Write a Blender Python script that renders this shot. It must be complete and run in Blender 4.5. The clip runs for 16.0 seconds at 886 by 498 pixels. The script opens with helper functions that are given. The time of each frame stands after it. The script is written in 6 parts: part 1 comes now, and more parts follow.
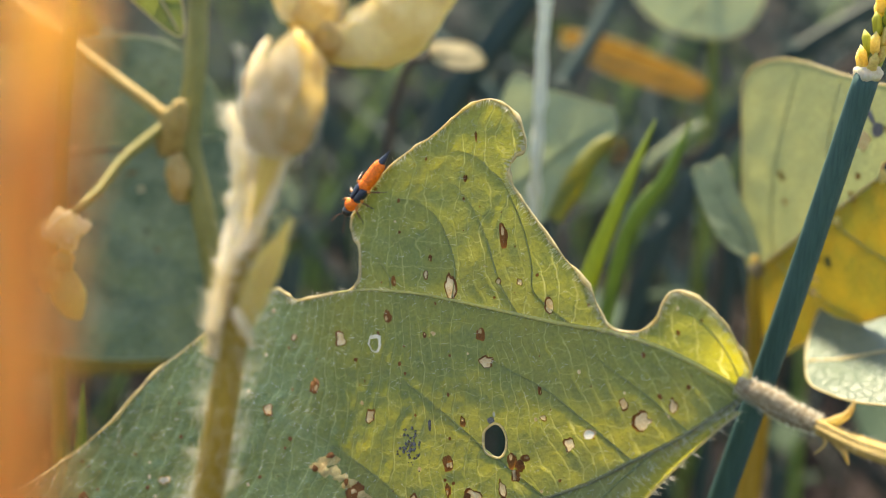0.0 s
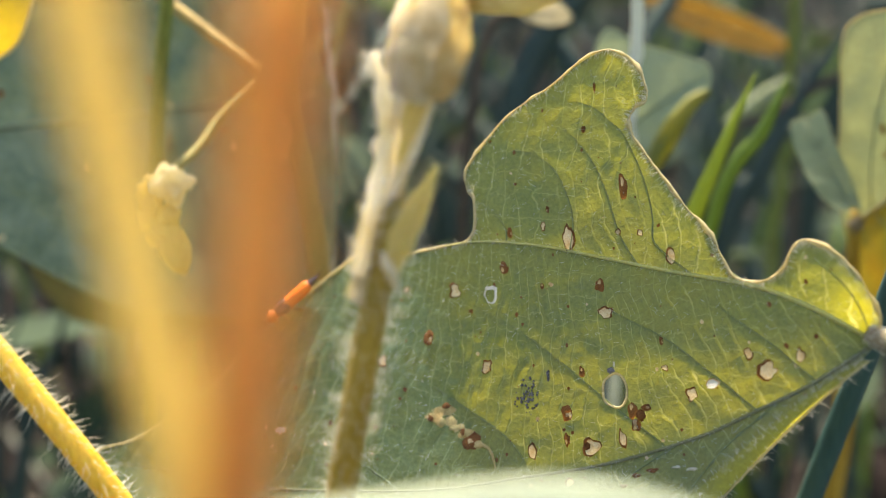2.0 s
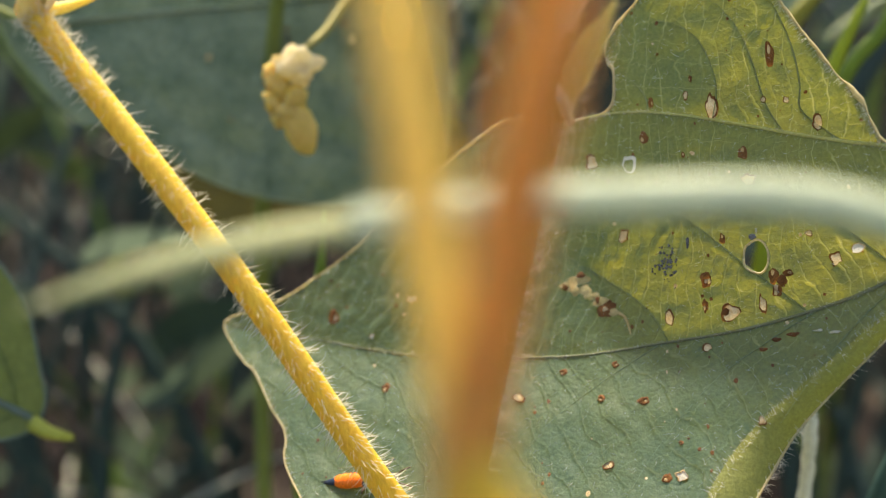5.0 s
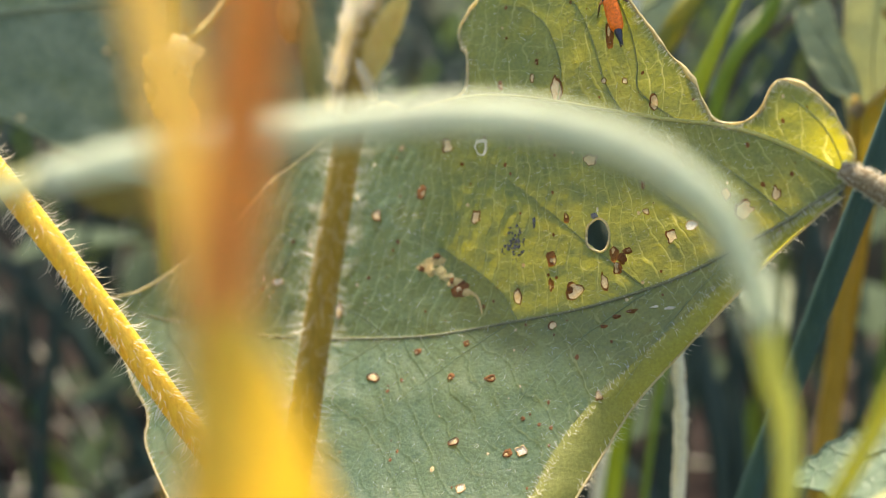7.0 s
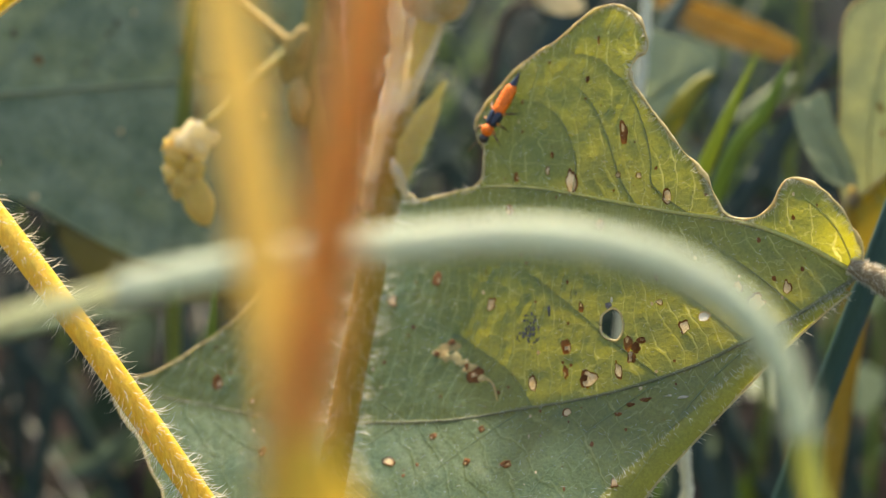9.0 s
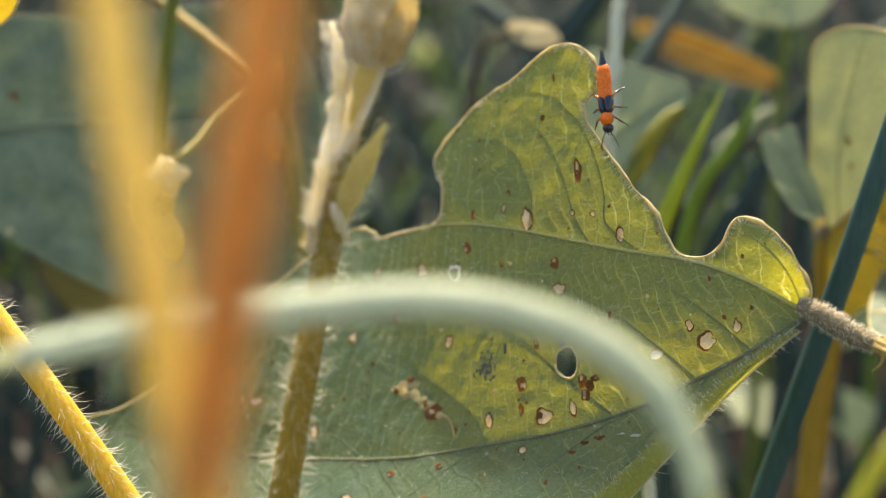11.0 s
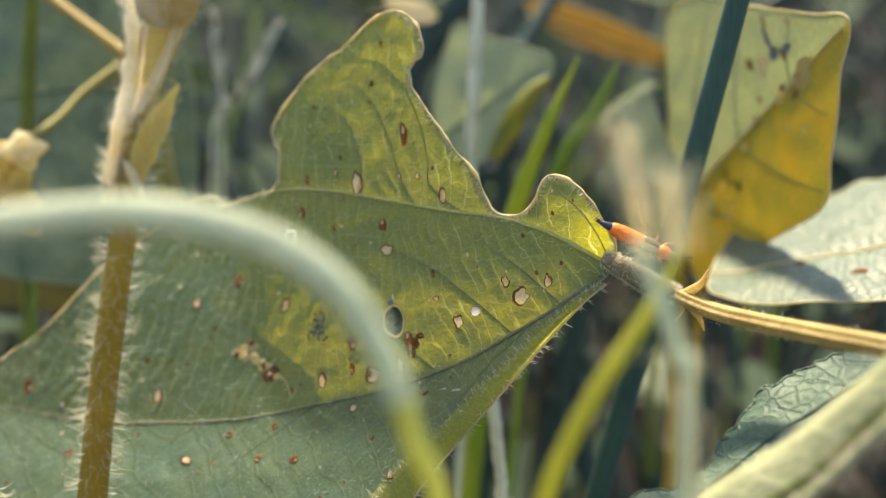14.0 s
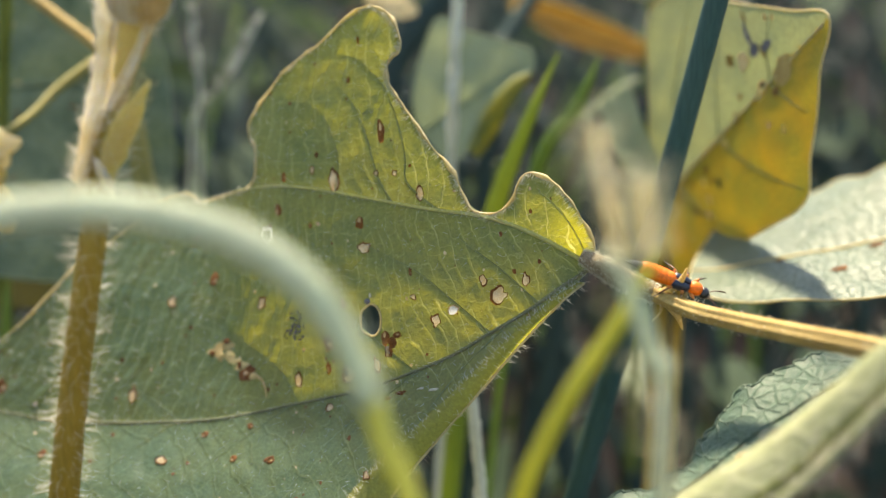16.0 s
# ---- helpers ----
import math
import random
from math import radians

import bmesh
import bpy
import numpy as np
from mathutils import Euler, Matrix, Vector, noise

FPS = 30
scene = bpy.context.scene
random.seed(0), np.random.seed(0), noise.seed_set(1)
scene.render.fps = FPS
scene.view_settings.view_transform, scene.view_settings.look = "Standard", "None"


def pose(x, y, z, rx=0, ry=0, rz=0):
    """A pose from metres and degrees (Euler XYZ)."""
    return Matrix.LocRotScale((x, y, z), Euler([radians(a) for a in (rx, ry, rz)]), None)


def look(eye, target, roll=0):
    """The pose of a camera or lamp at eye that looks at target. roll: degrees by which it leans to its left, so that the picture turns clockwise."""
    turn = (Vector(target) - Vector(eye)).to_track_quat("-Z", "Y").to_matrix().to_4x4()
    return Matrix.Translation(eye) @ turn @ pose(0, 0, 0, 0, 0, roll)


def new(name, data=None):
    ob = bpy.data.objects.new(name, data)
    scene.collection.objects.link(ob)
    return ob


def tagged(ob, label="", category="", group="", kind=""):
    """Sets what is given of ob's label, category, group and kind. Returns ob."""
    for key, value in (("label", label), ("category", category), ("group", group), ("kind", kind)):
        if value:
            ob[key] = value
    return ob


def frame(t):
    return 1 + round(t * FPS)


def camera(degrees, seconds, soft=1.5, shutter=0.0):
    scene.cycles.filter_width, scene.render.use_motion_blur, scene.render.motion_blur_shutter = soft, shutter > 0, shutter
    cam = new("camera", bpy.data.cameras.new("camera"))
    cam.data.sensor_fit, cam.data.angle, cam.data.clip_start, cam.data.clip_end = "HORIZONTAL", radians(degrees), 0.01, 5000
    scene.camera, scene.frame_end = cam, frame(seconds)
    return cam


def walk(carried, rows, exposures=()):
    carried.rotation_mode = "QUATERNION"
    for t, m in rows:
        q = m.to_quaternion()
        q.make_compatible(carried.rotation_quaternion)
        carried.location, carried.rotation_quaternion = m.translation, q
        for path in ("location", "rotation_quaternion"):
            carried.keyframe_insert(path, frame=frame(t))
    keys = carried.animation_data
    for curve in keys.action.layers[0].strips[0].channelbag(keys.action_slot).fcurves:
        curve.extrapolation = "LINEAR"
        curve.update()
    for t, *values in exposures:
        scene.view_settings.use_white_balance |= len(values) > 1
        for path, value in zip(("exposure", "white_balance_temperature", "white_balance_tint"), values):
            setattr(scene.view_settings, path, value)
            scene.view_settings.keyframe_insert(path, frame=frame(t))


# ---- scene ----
# ---------------------------------------------------------------- camera and its way
cam = camera(42.0, 16.0, 1.1)
cam.data.dof.use_dof = True
cam.data.dof.focus_distance = 0.107
cam.data.dof.aperture_fstop = 16.0
ROWS = [
    (0, 0.01369, 0.01025, 0.18550, 72.609, -0.708, 0.932),
    (0.5, 0.01288, 0.00995, 0.18372, 72.800, -0.621, 1.587),
    (1, 0.00874, 0.01055, 0.18499, 71.499, -0.504, 1.189),
    (1.5, 0.00719, 0.00979, 0.18329, 71.885, -0.731, 2.198),
    (2, 0.00596, 0.00914, 0.18417, 70.970, -0.023, 2.559),
    (2.5, 0.00168, 0.00790, 0.18182, 70.776, -0.482, 2.961),
    (3, 0.00247, 0.00813, 0.18164, 70.629, -0.284, 2.932),
    (3.5, -0.00451, 0.00652, 0.18160, 69.372, -0.275, 4.029),
    (4, -0.01227, 0.00350, 0.17352, 71.576, -1.817, 3.366),
    (4.5, -0.00833, 0.00410, 0.17592, 69.188, -0.478, 4.847),
    (6.8, 0.01019, 0.00157, 0.17350, 69.808, -0.488, 3.987),
    (7, 0.01151, 0.00237, 0.17369, 69.758, -0.156, 4.853),
    (7.5, 0.00873, 0.00167, 0.17324, 72.175, -0.985, 4.433),
    (8, 0.00730, 0.00101, 0.17638, 72.145, -0.939, 3.762),
    (10.5, 0.01146, -0.00038, 0.17653, 74.817, -1.212, 4.653),
    (11, 0.01326, 0.00048, 0.17834, 74.110, -0.772, 4.534),
    (11.5, 0.01364, 0.00020, 0.17922, 74.487, -0.654, 4.721),
    (12, 0.01662, -0.00061, 0.17907, 74.093, -0.691, 4.214),
    (12.5, 0.01611, -0.00212, 0.17910, 74.170, -0.543, 4.228),
    (13, 0.01953, -0.00277, 0.17709, 74.291, -0.636, 3.769),
    (13.5, 0.02516, -0.00231, 0.17666, 73.640, -0.374, 3.182),
    (14, 0.02734, -0.00204, 0.17621, 73.814, -0.410, 2.780),
    (14.5, 0.02797, -0.00158, 0.17516, 73.380, -0.667, 1.808),
    (15, 0.02835, -0.00117, 0.17639, 73.007, -0.735, 1.510),
    (15.5, 0.02798, -0.00103, 0.17666, 73.255, -0.721, 1.966),
    (16, 0.02802, -0.00085, 0.17630, 73.524, -0.627, 2.065),
]
walk(cam, [(t, pose(x, y, z, rx, ry, rz)) for t, x, y, z, rx, ry, rz in ROWS], [(0.0, 1.70, 8100, 12), (2.5, 1.70, 8100, 12), (3.5, 1.64, 8100, 12), (4.5, 1.38, 8200, 12), (7.0, 1.70, 8450, 13), (8.2, 1.46, 8350, 13), (10.5, 1.44, 8300, 13), (12.5, 1.54, 8200, 12), (14.5, 1.47, 8000, 12), (16.0, 1.47, 8000, 12)])

# ---------------------------------------------------------------- sky, sun, exposure
SUN = Vector((-0.085, 0.446, 0.891)).normalized()
world = bpy.data.worlds.new("sky")
scene.world = world
world.use_nodes = True
wn = world.node_tree.nodes
sky = wn.new("ShaderNodeTexSky")
sky.sky_type = "NISHITA"
sky.sun_disc = False
sky.sun_elevation = math.asin(SUN.z)
sky.sun_rotation = math.atan2(SUN.x, SUN.y)
wn["Background"].inputs["Strength"].default_value = 0.13
world.node_tree.links.new(sky.outputs[0], wn["Background"].inputs["Color"])
lamp = bpy.data.lights.new("sun", "SUN")
lamp.energy, lamp.angle, lamp.color = 5.0, radians(4.0), (1.0, 0.92, 0.78)
sun = new("sun", lamp)
sun.matrix_world = look(SUN * 3, (0, 0, 0))

# ---------------------------------------------------------------- materials


class Nodes:
    """A small helper round a material's node tree."""

    def __init__(self, name):
        self.mat = bpy.data.materials.new(name)
        self.mat.use_nodes = True
        self.tree = self.mat.node_tree
        self.tree.nodes.clear()
        self.coord = self.add("ShaderNodeTexCoord").outputs["Object"]

    def add(self, kind, sockets=(), operation="", feature=""):
        node = self.tree.nodes.new(kind)
        if operation:
            node.operation = operation
        if feature:
            node.feature = feature
        for key, val in dict(sockets).items():
            self.put(node.inputs[key], val)
        return node

    def put(self, socket, val):
        if isinstance(val, bpy.types.NodeSocket):
            self.tree.links.new(val, socket)
        elif isinstance(val, tuple) and len(val) == 3 and socket.type == "RGBA":
            socket.default_value = (*val, 1)
        else:
            socket.default_value = val

    def noise(self, mm_size, detail=4, rough=0.6, stretch=None):
        vec = self.coord
        if stretch:
            vec = self.add("ShaderNodeMapping", {"Vector": vec, "Scale": stretch}).outputs[0]
        return self.add("ShaderNodeTexNoise", {"Vector": vec, "Scale": 1000.0 / mm_size, "Detail": detail, "Roughness": rough}).outputs["Fac"]

    def cells(self, mm_size, feature="DISTANCE_TO_EDGE", stretch=(1, 1, 1)):
        warp = self.add("ShaderNodeTexNoise", {"Vector": self.coord, "Scale": 700.0 / mm_size, "Detail": 2.0}).outputs["Color"]
        vec = self.add("ShaderNodeVectorMath", {0: warp, 1: (mm_size * 0.0006,) * 3}, operation="MULTIPLY").outputs[0]
        vec = self.add("ShaderNodeVectorMath", {0: self.coord, 1: vec}, operation="ADD").outputs[0]
        vec = self.add("ShaderNodeVectorMath", {0: vec, 1: tuple(stretch)}, operation="MULTIPLY").outputs[0]
        return self.add("ShaderNodeTexVoronoi", {"Vector": vec, "Scale": 1000.0 / mm_size}, feature=feature).outputs[0]

    def ramp(self, fac, *stops):
        node = self.add("ShaderNodeValToRGB", {"Fac": fac})
        els = node.color_ramp.elements
        while len(els) < len(stops):
            els.new(0.5)
        for el, (at, col) in zip(els, stops):
            el.position = at
            el.color = (*col, 1) if len(col) == 3 else col
        return node.outputs["Color"]

    def mix(self, fac, a, b, blend="MIX"):
        node = self.add("ShaderNodeMix")
        node.data_type, node.blend_type = "RGBA", blend
        self.put(node.inputs[0], fac)
        self.put(node.inputs[6], a)
        self.put(node.inputs[7], b)
        return node.outputs[2]

    def bump(self, height, strength, mm_dist):
        return self.add("ShaderNodeBump", {"Height": height, "Strength": strength, "Distance": mm_dist * 0.001}).outputs[0]

    def finish(self, shader):
        out = self.add("ShaderNodeOutputMaterial")
        self.tree.links.new(shader, out.inputs["Surface"])
        return self.mat


def plant(name, colors, glow=None, share=0.45, rough=0.55, grain=(3.0, 0.4), stretch=None, bump=0.3, cells=0.0, vein=(0.3, 0.36, 0.12), sheen=0.0, spec=0.4, deep=0.0, ladder=(1, 1, 1), glow_vein=None):
    """Living or dried plant tissue: two scales of colour, fine relief, and light that comes through it."""
    n = Nodes(name)
    big, fine = n.noise(grain[0] * 4, 3), n.noise(grain[1], 5, 0.7, stretch)
    col = n.ramp(big, (0.3, colors[0]), (0.7, colors[1]))
    col = n.mix(0.35, col, n.ramp(fine, (0.35, tuple(0.55 * c for c in colors[0])), (0.65, tuple(min(1, 1.35 * c) for c in colors[1]))))
    height = fine
    if cells:
        net = n.cells(cells, stretch=ladder)
        line = n.ramp(net, (0.0, (1, 1, 1)), (0.05, (0, 0, 0)))
        net2 = n.cells(cells * 0.36, stretch=ladder)
        line2 = n.ramp(net2, (0.0, (0.40, 0.40, 0.40)), (0.07, (0, 0, 0)))
        lines = n.mix(1.0, line, line2, "LIGHTEN")
        col = n.mix(n.mix(1.0, lines, (0.45, 0.45, 0.45), "MULTIPLY"), col, vein)
        height = n.mix(0.4, n.ramp(net, (0.0, (1, 1, 1)), (0.07, (0.45, 0.45, 0.45)), (0.2, (0.3, 0.3, 0.3)), (0.45, (0.75, 0.75, 0.75))), n.mix(0.5, n.ramp(net2, (0.0, (0.7, 0.7, 0.7)), (0.3, (0.3, 0.3, 0.3))), fine))
    nrm = n.bump(height, bump, 0.3)
    bsdf = n.add("ShaderNodeBsdfPrincipled", {"Base Color": col, "Roughness": rough, "Normal": nrm, "Specular IOR Level": spec})
    if deep:
        n.put(bsdf.inputs["Subsurface Weight"], 0.9)
        n.put(bsdf.inputs["Subsurface Scale"], deep * 0.001)
        bsdf.inputs["Subsurface Radius"].default_value = (1.0, 0.8, 0.45)
    if sheen:
        n.put(bsdf.inputs["Sheen Weight"], sheen)
        n.put(bsdf.inputs["Sheen Roughness"], 0.4)
    shader = bsdf.outputs[0]
    if glow:
        tcol = n.ramp(big, (0.3, glow[0]), (0.7, glow[1]))
        tcol = n.mix(0.3, tcol, n.ramp(fine, (0.35, tuple(0.5 * c for c in glow[0])), (0.65, tuple(min(1, 1.3 * c) for c in glow[1]))))
        if cells:
            tcol = n.mix(n.mix(1.0, lines, (0.65, 0.65, 0.65), "MULTIPLY"), tcol, glow_vein or glow[1])
        tr = n.add("ShaderNodeBsdfTranslucent", {"Color": tcol, "Normal": nrm})
        shader = n.add("ShaderNodeMixShader", {0: share, 1: shader, 2: tr.outputs[0]}).outputs[0]
    return n.finish(shader)


def leaf_skin():
    """The spotted leaf: cool green underside, yellowing in drifts, a fine vein net that lets more light through."""
    n = Nodes("leaf_underside")
    big, drift, fine = n.noise(16, 3), n.noise(6, 4, 0.65), n.noise(0.35, 5, 0.7)
    col = n.ramp(big, (0.3, (0.068, 0.154, 0.132)), (0.7, (0.090, 0.174, 0.130)))
    yellow = n.ramp(drift, (0.42, (0, 0, 0)), (0.72, (0.75, 0.75, 0.75)))
    col = n.mix(n.mix(1.0, yellow, (0.5, 0.5, 0.5), "MULTIPLY"), col, (0.130, 0.180, 0.075))
    col = n.mix(0.35, col, n.ramp(fine, (0.35, (0.036, 0.080, 0.062)), (0.65, (0.135, 0.24, 0.175))))
    rung, along = n.add("ShaderNodeAttribute"), n.add("ShaderNodeAttribute")
    rung.attribute_name, along.attribute_name = "rung", "along"
    wobble = n.add("ShaderNodeMath", {0: n.noise(1.1, 3), 1: 0.34}, operation="MULTIPLY").outputs[0]
    count = n.add("ShaderNodeMath", {0: rung.outputs["Fac"], 1: wobble}, operation="ADD").outputs[0]
    off = n.add("ShaderNodeMath", {0: count, 1: 0.5}, operation="PINGPONG").outputs[0]
    rungs = n.ramp(off, (0.0, (1, 1, 1)), (0.022, (0.8, 0.8, 0.8)), (0.055, (0, 0, 0)))
    rungs = n.mix(1.0, rungs, n.ramp(n.noise(2.6, 2), (0.38, (0.12, 0.12, 0.12)), (0.62, (1, 1, 1))), "MULTIPLY")
    cell = n.add("ShaderNodeMath", {0: count}, operation="FLOOR").outputs[0]
    shift = n.add("ShaderNodeTexWhiteNoise")
    shift.noise_dimensions = "1D"
    n.put(shift.inputs["W"], cell)
    shift = n.add("ShaderNodeMath", {0: shift.outputs["Value"], 1: 5.0}, operation="MULTIPLY").outputs[0]
    way = n.add("ShaderNodeMath", {0: along.outputs["Fac"], 1: 1 / 2.3}, operation="MULTIPLY").outputs[0]
    way = n.add("ShaderNodeMath", {0: n.add("ShaderNodeMath", {0: way, 1: shift}, operation="ADD").outputs[0], 1: n.add("ShaderNodeMath", {0: n.noise(1.4, 3), 1: 0.8}, operation="MULTIPLY").outputs[0]}, operation="ADD").outputs[0]
    links = n.ramp(n.add("ShaderNodeMath", {0: way, 1: 0.5}, operation="PINGPONG").outputs[0], (0.0, (0.7, 0.7, 0.7)), (0.03, (0, 0, 0)))
    line = n.mix(1.0, rungs, links, "LIGHTEN")
    net2 = n.cells(0.55)
    line2 = n.ramp(net2, (0.0, (0.5, 0.5, 0.5)), (0.06, (0, 0, 0)))
    # rungs drawn darker than the blade: the creases' shade put into the colour
    col = n.mix(n.mix(1.0, line, (0.42, 0.42, 0.42), "MULTIPLY"), col, (0.055, 0.090, 0.055))
    col = n.mix(n.mix(1.0, line2, (0.22, 0.22, 0.22), "MULTIPLY"), col, (0.12, 0.17, 0.10))
    height = n.mix(0.5, n.mix(0.5, n.ramp(off, (0.0, (0, 0, 0)), (0.12, (1, 1, 1))), n.ramp(net2, (0.0, (0.25, 0.25, 0.25)), (0.3, (0.7, 0.7, 0.7)))), fine)
    nrm = n.bump(height, 0.45, 0.25)
    bsdf = n.add("ShaderNodeBsdfPrincipled", {"Base Color": col, "Roughness": 0.45, "Normal": nrm, "Specular IOR Level": 0.35, "Sheen Weight": 0.06, "Sheen Roughness": 0.4})
    glow = n.ramp(big, (0.3, (0.33, 0.36, 0.012)), (0.7, (0.48, 0.43, 0.014)))
    glow = n.mix(yellow, glow, (0.62, 0.50, 0.016))
    glow = n.mix(0.35, glow, n.ramp(fine, (0.35, (0.14, 0.15, 0.008)), (0.65, (0.55, 0.52, 0.03))))
    glow = n.mix(n.mix(1.0, line, (0.85, 0.85, 0.85), "MULTIPLY"), glow, (0.95, 0.88, 0.28))
    glow = n.mix(n.mix(1.0, line2, (0.3, 0.3, 0.3), "MULTIPLY"), glow, (0.70, 0.62, 0.10))
    tr = n.add("ShaderNodeBsdfTranslucent", {"Color": glow, "Normal": nrm})
    return n.finish(n.add("ShaderNodeMixShader", {0: 0.54, 1: bsdf.outputs[0], 2: tr.outputs[0]}).outputs[0])


def shell(name, color, rough=0.25, tone=0.3, coat=0.5, grain=0.25):
    """Hard insect cuticle, finely punctured."""
    n = Nodes(name)
    fine = n.noise(grain, 3)
    col = n.ramp(fine, (0.3, tuple(c * (1 - tone) for c in color)), (0.7, tuple(min(1, c * (1 + tone)) for c in color)))
    bsdf = n.add("ShaderNodeBsdfPrincipled", {"Base Color": col, "Roughness": rough, "Normal": n.bump(fine, 0.25, 0.05), "Coat Weight": coat, "Coat Roughness": 0.3, "Specular IOR Level": 0.35})
    return n.finish(bsdf.outputs[0])


LEAF = leaf_skin()
# leaf green lowered in tone: canopy shade is put into the colour
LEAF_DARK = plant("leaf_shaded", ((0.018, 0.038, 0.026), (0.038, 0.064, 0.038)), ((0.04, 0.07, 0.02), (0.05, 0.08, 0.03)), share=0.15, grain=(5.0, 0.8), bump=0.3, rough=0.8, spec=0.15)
LEAF_PALE = plant("leaf_pale", ((0.065, 0.110, 0.085), (0.150, 0.20, 0.145)), ((0.22, 0.28, 0.08), (0.28, 0.32, 0.10)), share=0.2, grain=(2.0, 0.5), bump=0.9, cells=1.3, vein=(0.115, 0.165, 0.12), spec=0.5, rough=0.42)
LEAF_GREY = plant("leaf_grey_green", ((0.046, 0.090, 0.062), (0.235, 0.295, 0.205)), ((0.08, 0.14, 0.04), (0.18, 0.22, 0.07)), share=0.2, grain=(1.3, 0.7), bump=0.9, cells=3.2, vein=(0.10, 0.15, 0.10), spec=0.25)
LEAF_SOFT = plant("leaf_soft_green", ((0.21, 0.28, 0.19), (0.30, 0.36, 0.24)), ((0.34, 0.40, 0.16), (0.42, 0.46, 0.2)), share=0.35, grain=(3.0, 0.5), bump=0.4)
# colour of the two-toned leaf where sun comes through from behind
LEAF_BACKLIT_HALF = plant("leaf_backlit_half", ((0.16, 0.16, 0.03), (0.30, 0.20, 0.03)), ((0.26, 0.27, 0.03), (0.56, 0.32, 0.015)), share=0.44, grain=(1.3, 0.5), bump=0.5)
LEAF_LOW = plant("leaf_toothed", ((0.055, 0.110, 0.082), (0.085, 0.145, 0.098)), ((0.15, 0.21, 0.06), (0.20, 0.24, 0.07)), share=0.22, grain=(2.0, 0.4), bump=0.8, cells=1.6, vein=(0.10, 0.155, 0.105))
ROLL = plant("rolled_leaf", ((0.19, 0.23, 0.08), (0.27, 0.30, 0.09)), ((0.38, 0.38, 0.04), (0.46, 0.42, 0.05)), share=0.5, grain=(2.0, 0.3), bump=0.3)
# colour of the same leaf's half that lies in shadow, paler and greyer
LEAF_SHADED_HALF = plant("leaf_shaded_half", ((0.24, 0.28, 0.17), (0.32, 0.34, 0.20)), ((0.32, 0.36, 0.13), (0.42, 0.42, 0.14)), share=0.42, grain=(2.0, 0.6), bump=0.4)
LEAF_OLIVE = plant("leaf_olive", ((0.10, 0.14, 0.04), (0.14, 0.18, 0.055)), ((0.24, 0.27, 0.03), (0.3, 0.32, 0.04)), share=0.35, grain=(4.0, 0.5), bump=0.35)
# darker copy of the olive leaf, with shade put into the colour
LEAF_OLIVE_SHADED = plant("leaf_olive_shaded", ((0.045, 0.045, 0.012), (0.085, 0.072, 0.016)), ((0.14, 0.13, 0.015), (0.18, 0.15, 0.02)), share=0.18, grain=(3.0, 0.5), bump=0.4)
YELLOW = plant("leaf_bright_yellow", ((0.92, 0.60, 0.08), (0.97, 0.72, 0.18)), ((1.0, 0.70, 0.07), (1.0, 0.80, 0.2)), share=0.6, grain=(4.0, 0.5), bump=0.3)
YELLOW_LEAF = plant("leaf_yolk_yellow", ((0.58, 0.36, 0.02), (0.70, 0.47, 0.04)), ((0.72, 0.44, 0.012), (0.82, 0.54, 0.03)), share=0.5, grain=(3.0, 0.4), bump=0.4)
VEIN = plant("leaf_vein", ((0.36, 0.42, 0.20), (0.46, 0.50, 0.24)), ((0.8, 0.78, 0.2), (0.9, 0.85, 0.3)), share=0.45, grain=(2.0, 0.2), bump=0.3)
VEIN_FINE = plant("leaf_side_vein", ((0.11, 0.18, 0.12), (0.15, 0.22, 0.14)), ((0.55, 0.55, 0.10), (0.65, 0.62, 0.14)), share=0.45, grain=(2.0, 0.2), bump=0.3)
MARGIN = plant("leaf_margin", ((0.40, 0.34, 0.18), (0.66, 0.60, 0.42)), ((0.8, 0.7, 0.25), (0.85, 0.72, 0.3)), share=0.45, grain=(2.0, 0.2), bump=0.3)
HAIR = plant("plant_hair", ((0.82, 0.80, 0.66), (0.90, 0.87, 0.74)), ((0.98, 0.95, 0.8), (0.98, 0.95, 0.8)), share=0.5, rough=0.35, grain=(2.0, 0.3), bump=0.0)
HAIR_GOLD = plant("golden_hair", ((0.70, 0.58, 0.28), (0.80, 0.68, 0.36)), ((0.98, 0.88, 0.5), (0.98, 0.88, 0.5)), share=0.5, rough=0.35, grain=(2.0, 0.3), bump=0.0)
HAIR_CREAM = plant("seed_down", ((0.58, 0.58, 0.44), (0.70, 0.70, 0.56)), ((0.70, 0.70, 0.52), (0.78, 0.78, 0.6)), share=0.6, rough=0.6, grain=(2.0, 0.3), bump=0.0)
STEM_BROWN = plant("hairy_stem", ((0.28, 0.20, 0.030), (0.40, 0.28, 0.050)), ((0.5, 0.38, 0.05), (0.6, 0.45, 0.08)), share=0.25, grain=(2.0, 0.3), stretch=(1, 1, 0.15), bump=0.5)
STEM_YELLOW = plant("yellow_stem", ((0.76, 0.52, 0.06), (0.86, 0.64, 0.12)), ((0.9, 0.6, 0.06), (0.9, 0.65, 0.1)), share=0.3, grain=(2.0, 0.3), stretch=(1, 1, 0.2), bump=0.5, deep=1.2)
STEM_OLIVE = plant("olive_stem", ((0.20, 0.19, 0.05), (0.30, 0.28, 0.09)), ((0.36, 0.36, 0.08), (0.42, 0.40, 0.10)), share=0.25, grain=(1.5, 0.3), stretch=(1, 1, 0.15), bump=0.4)
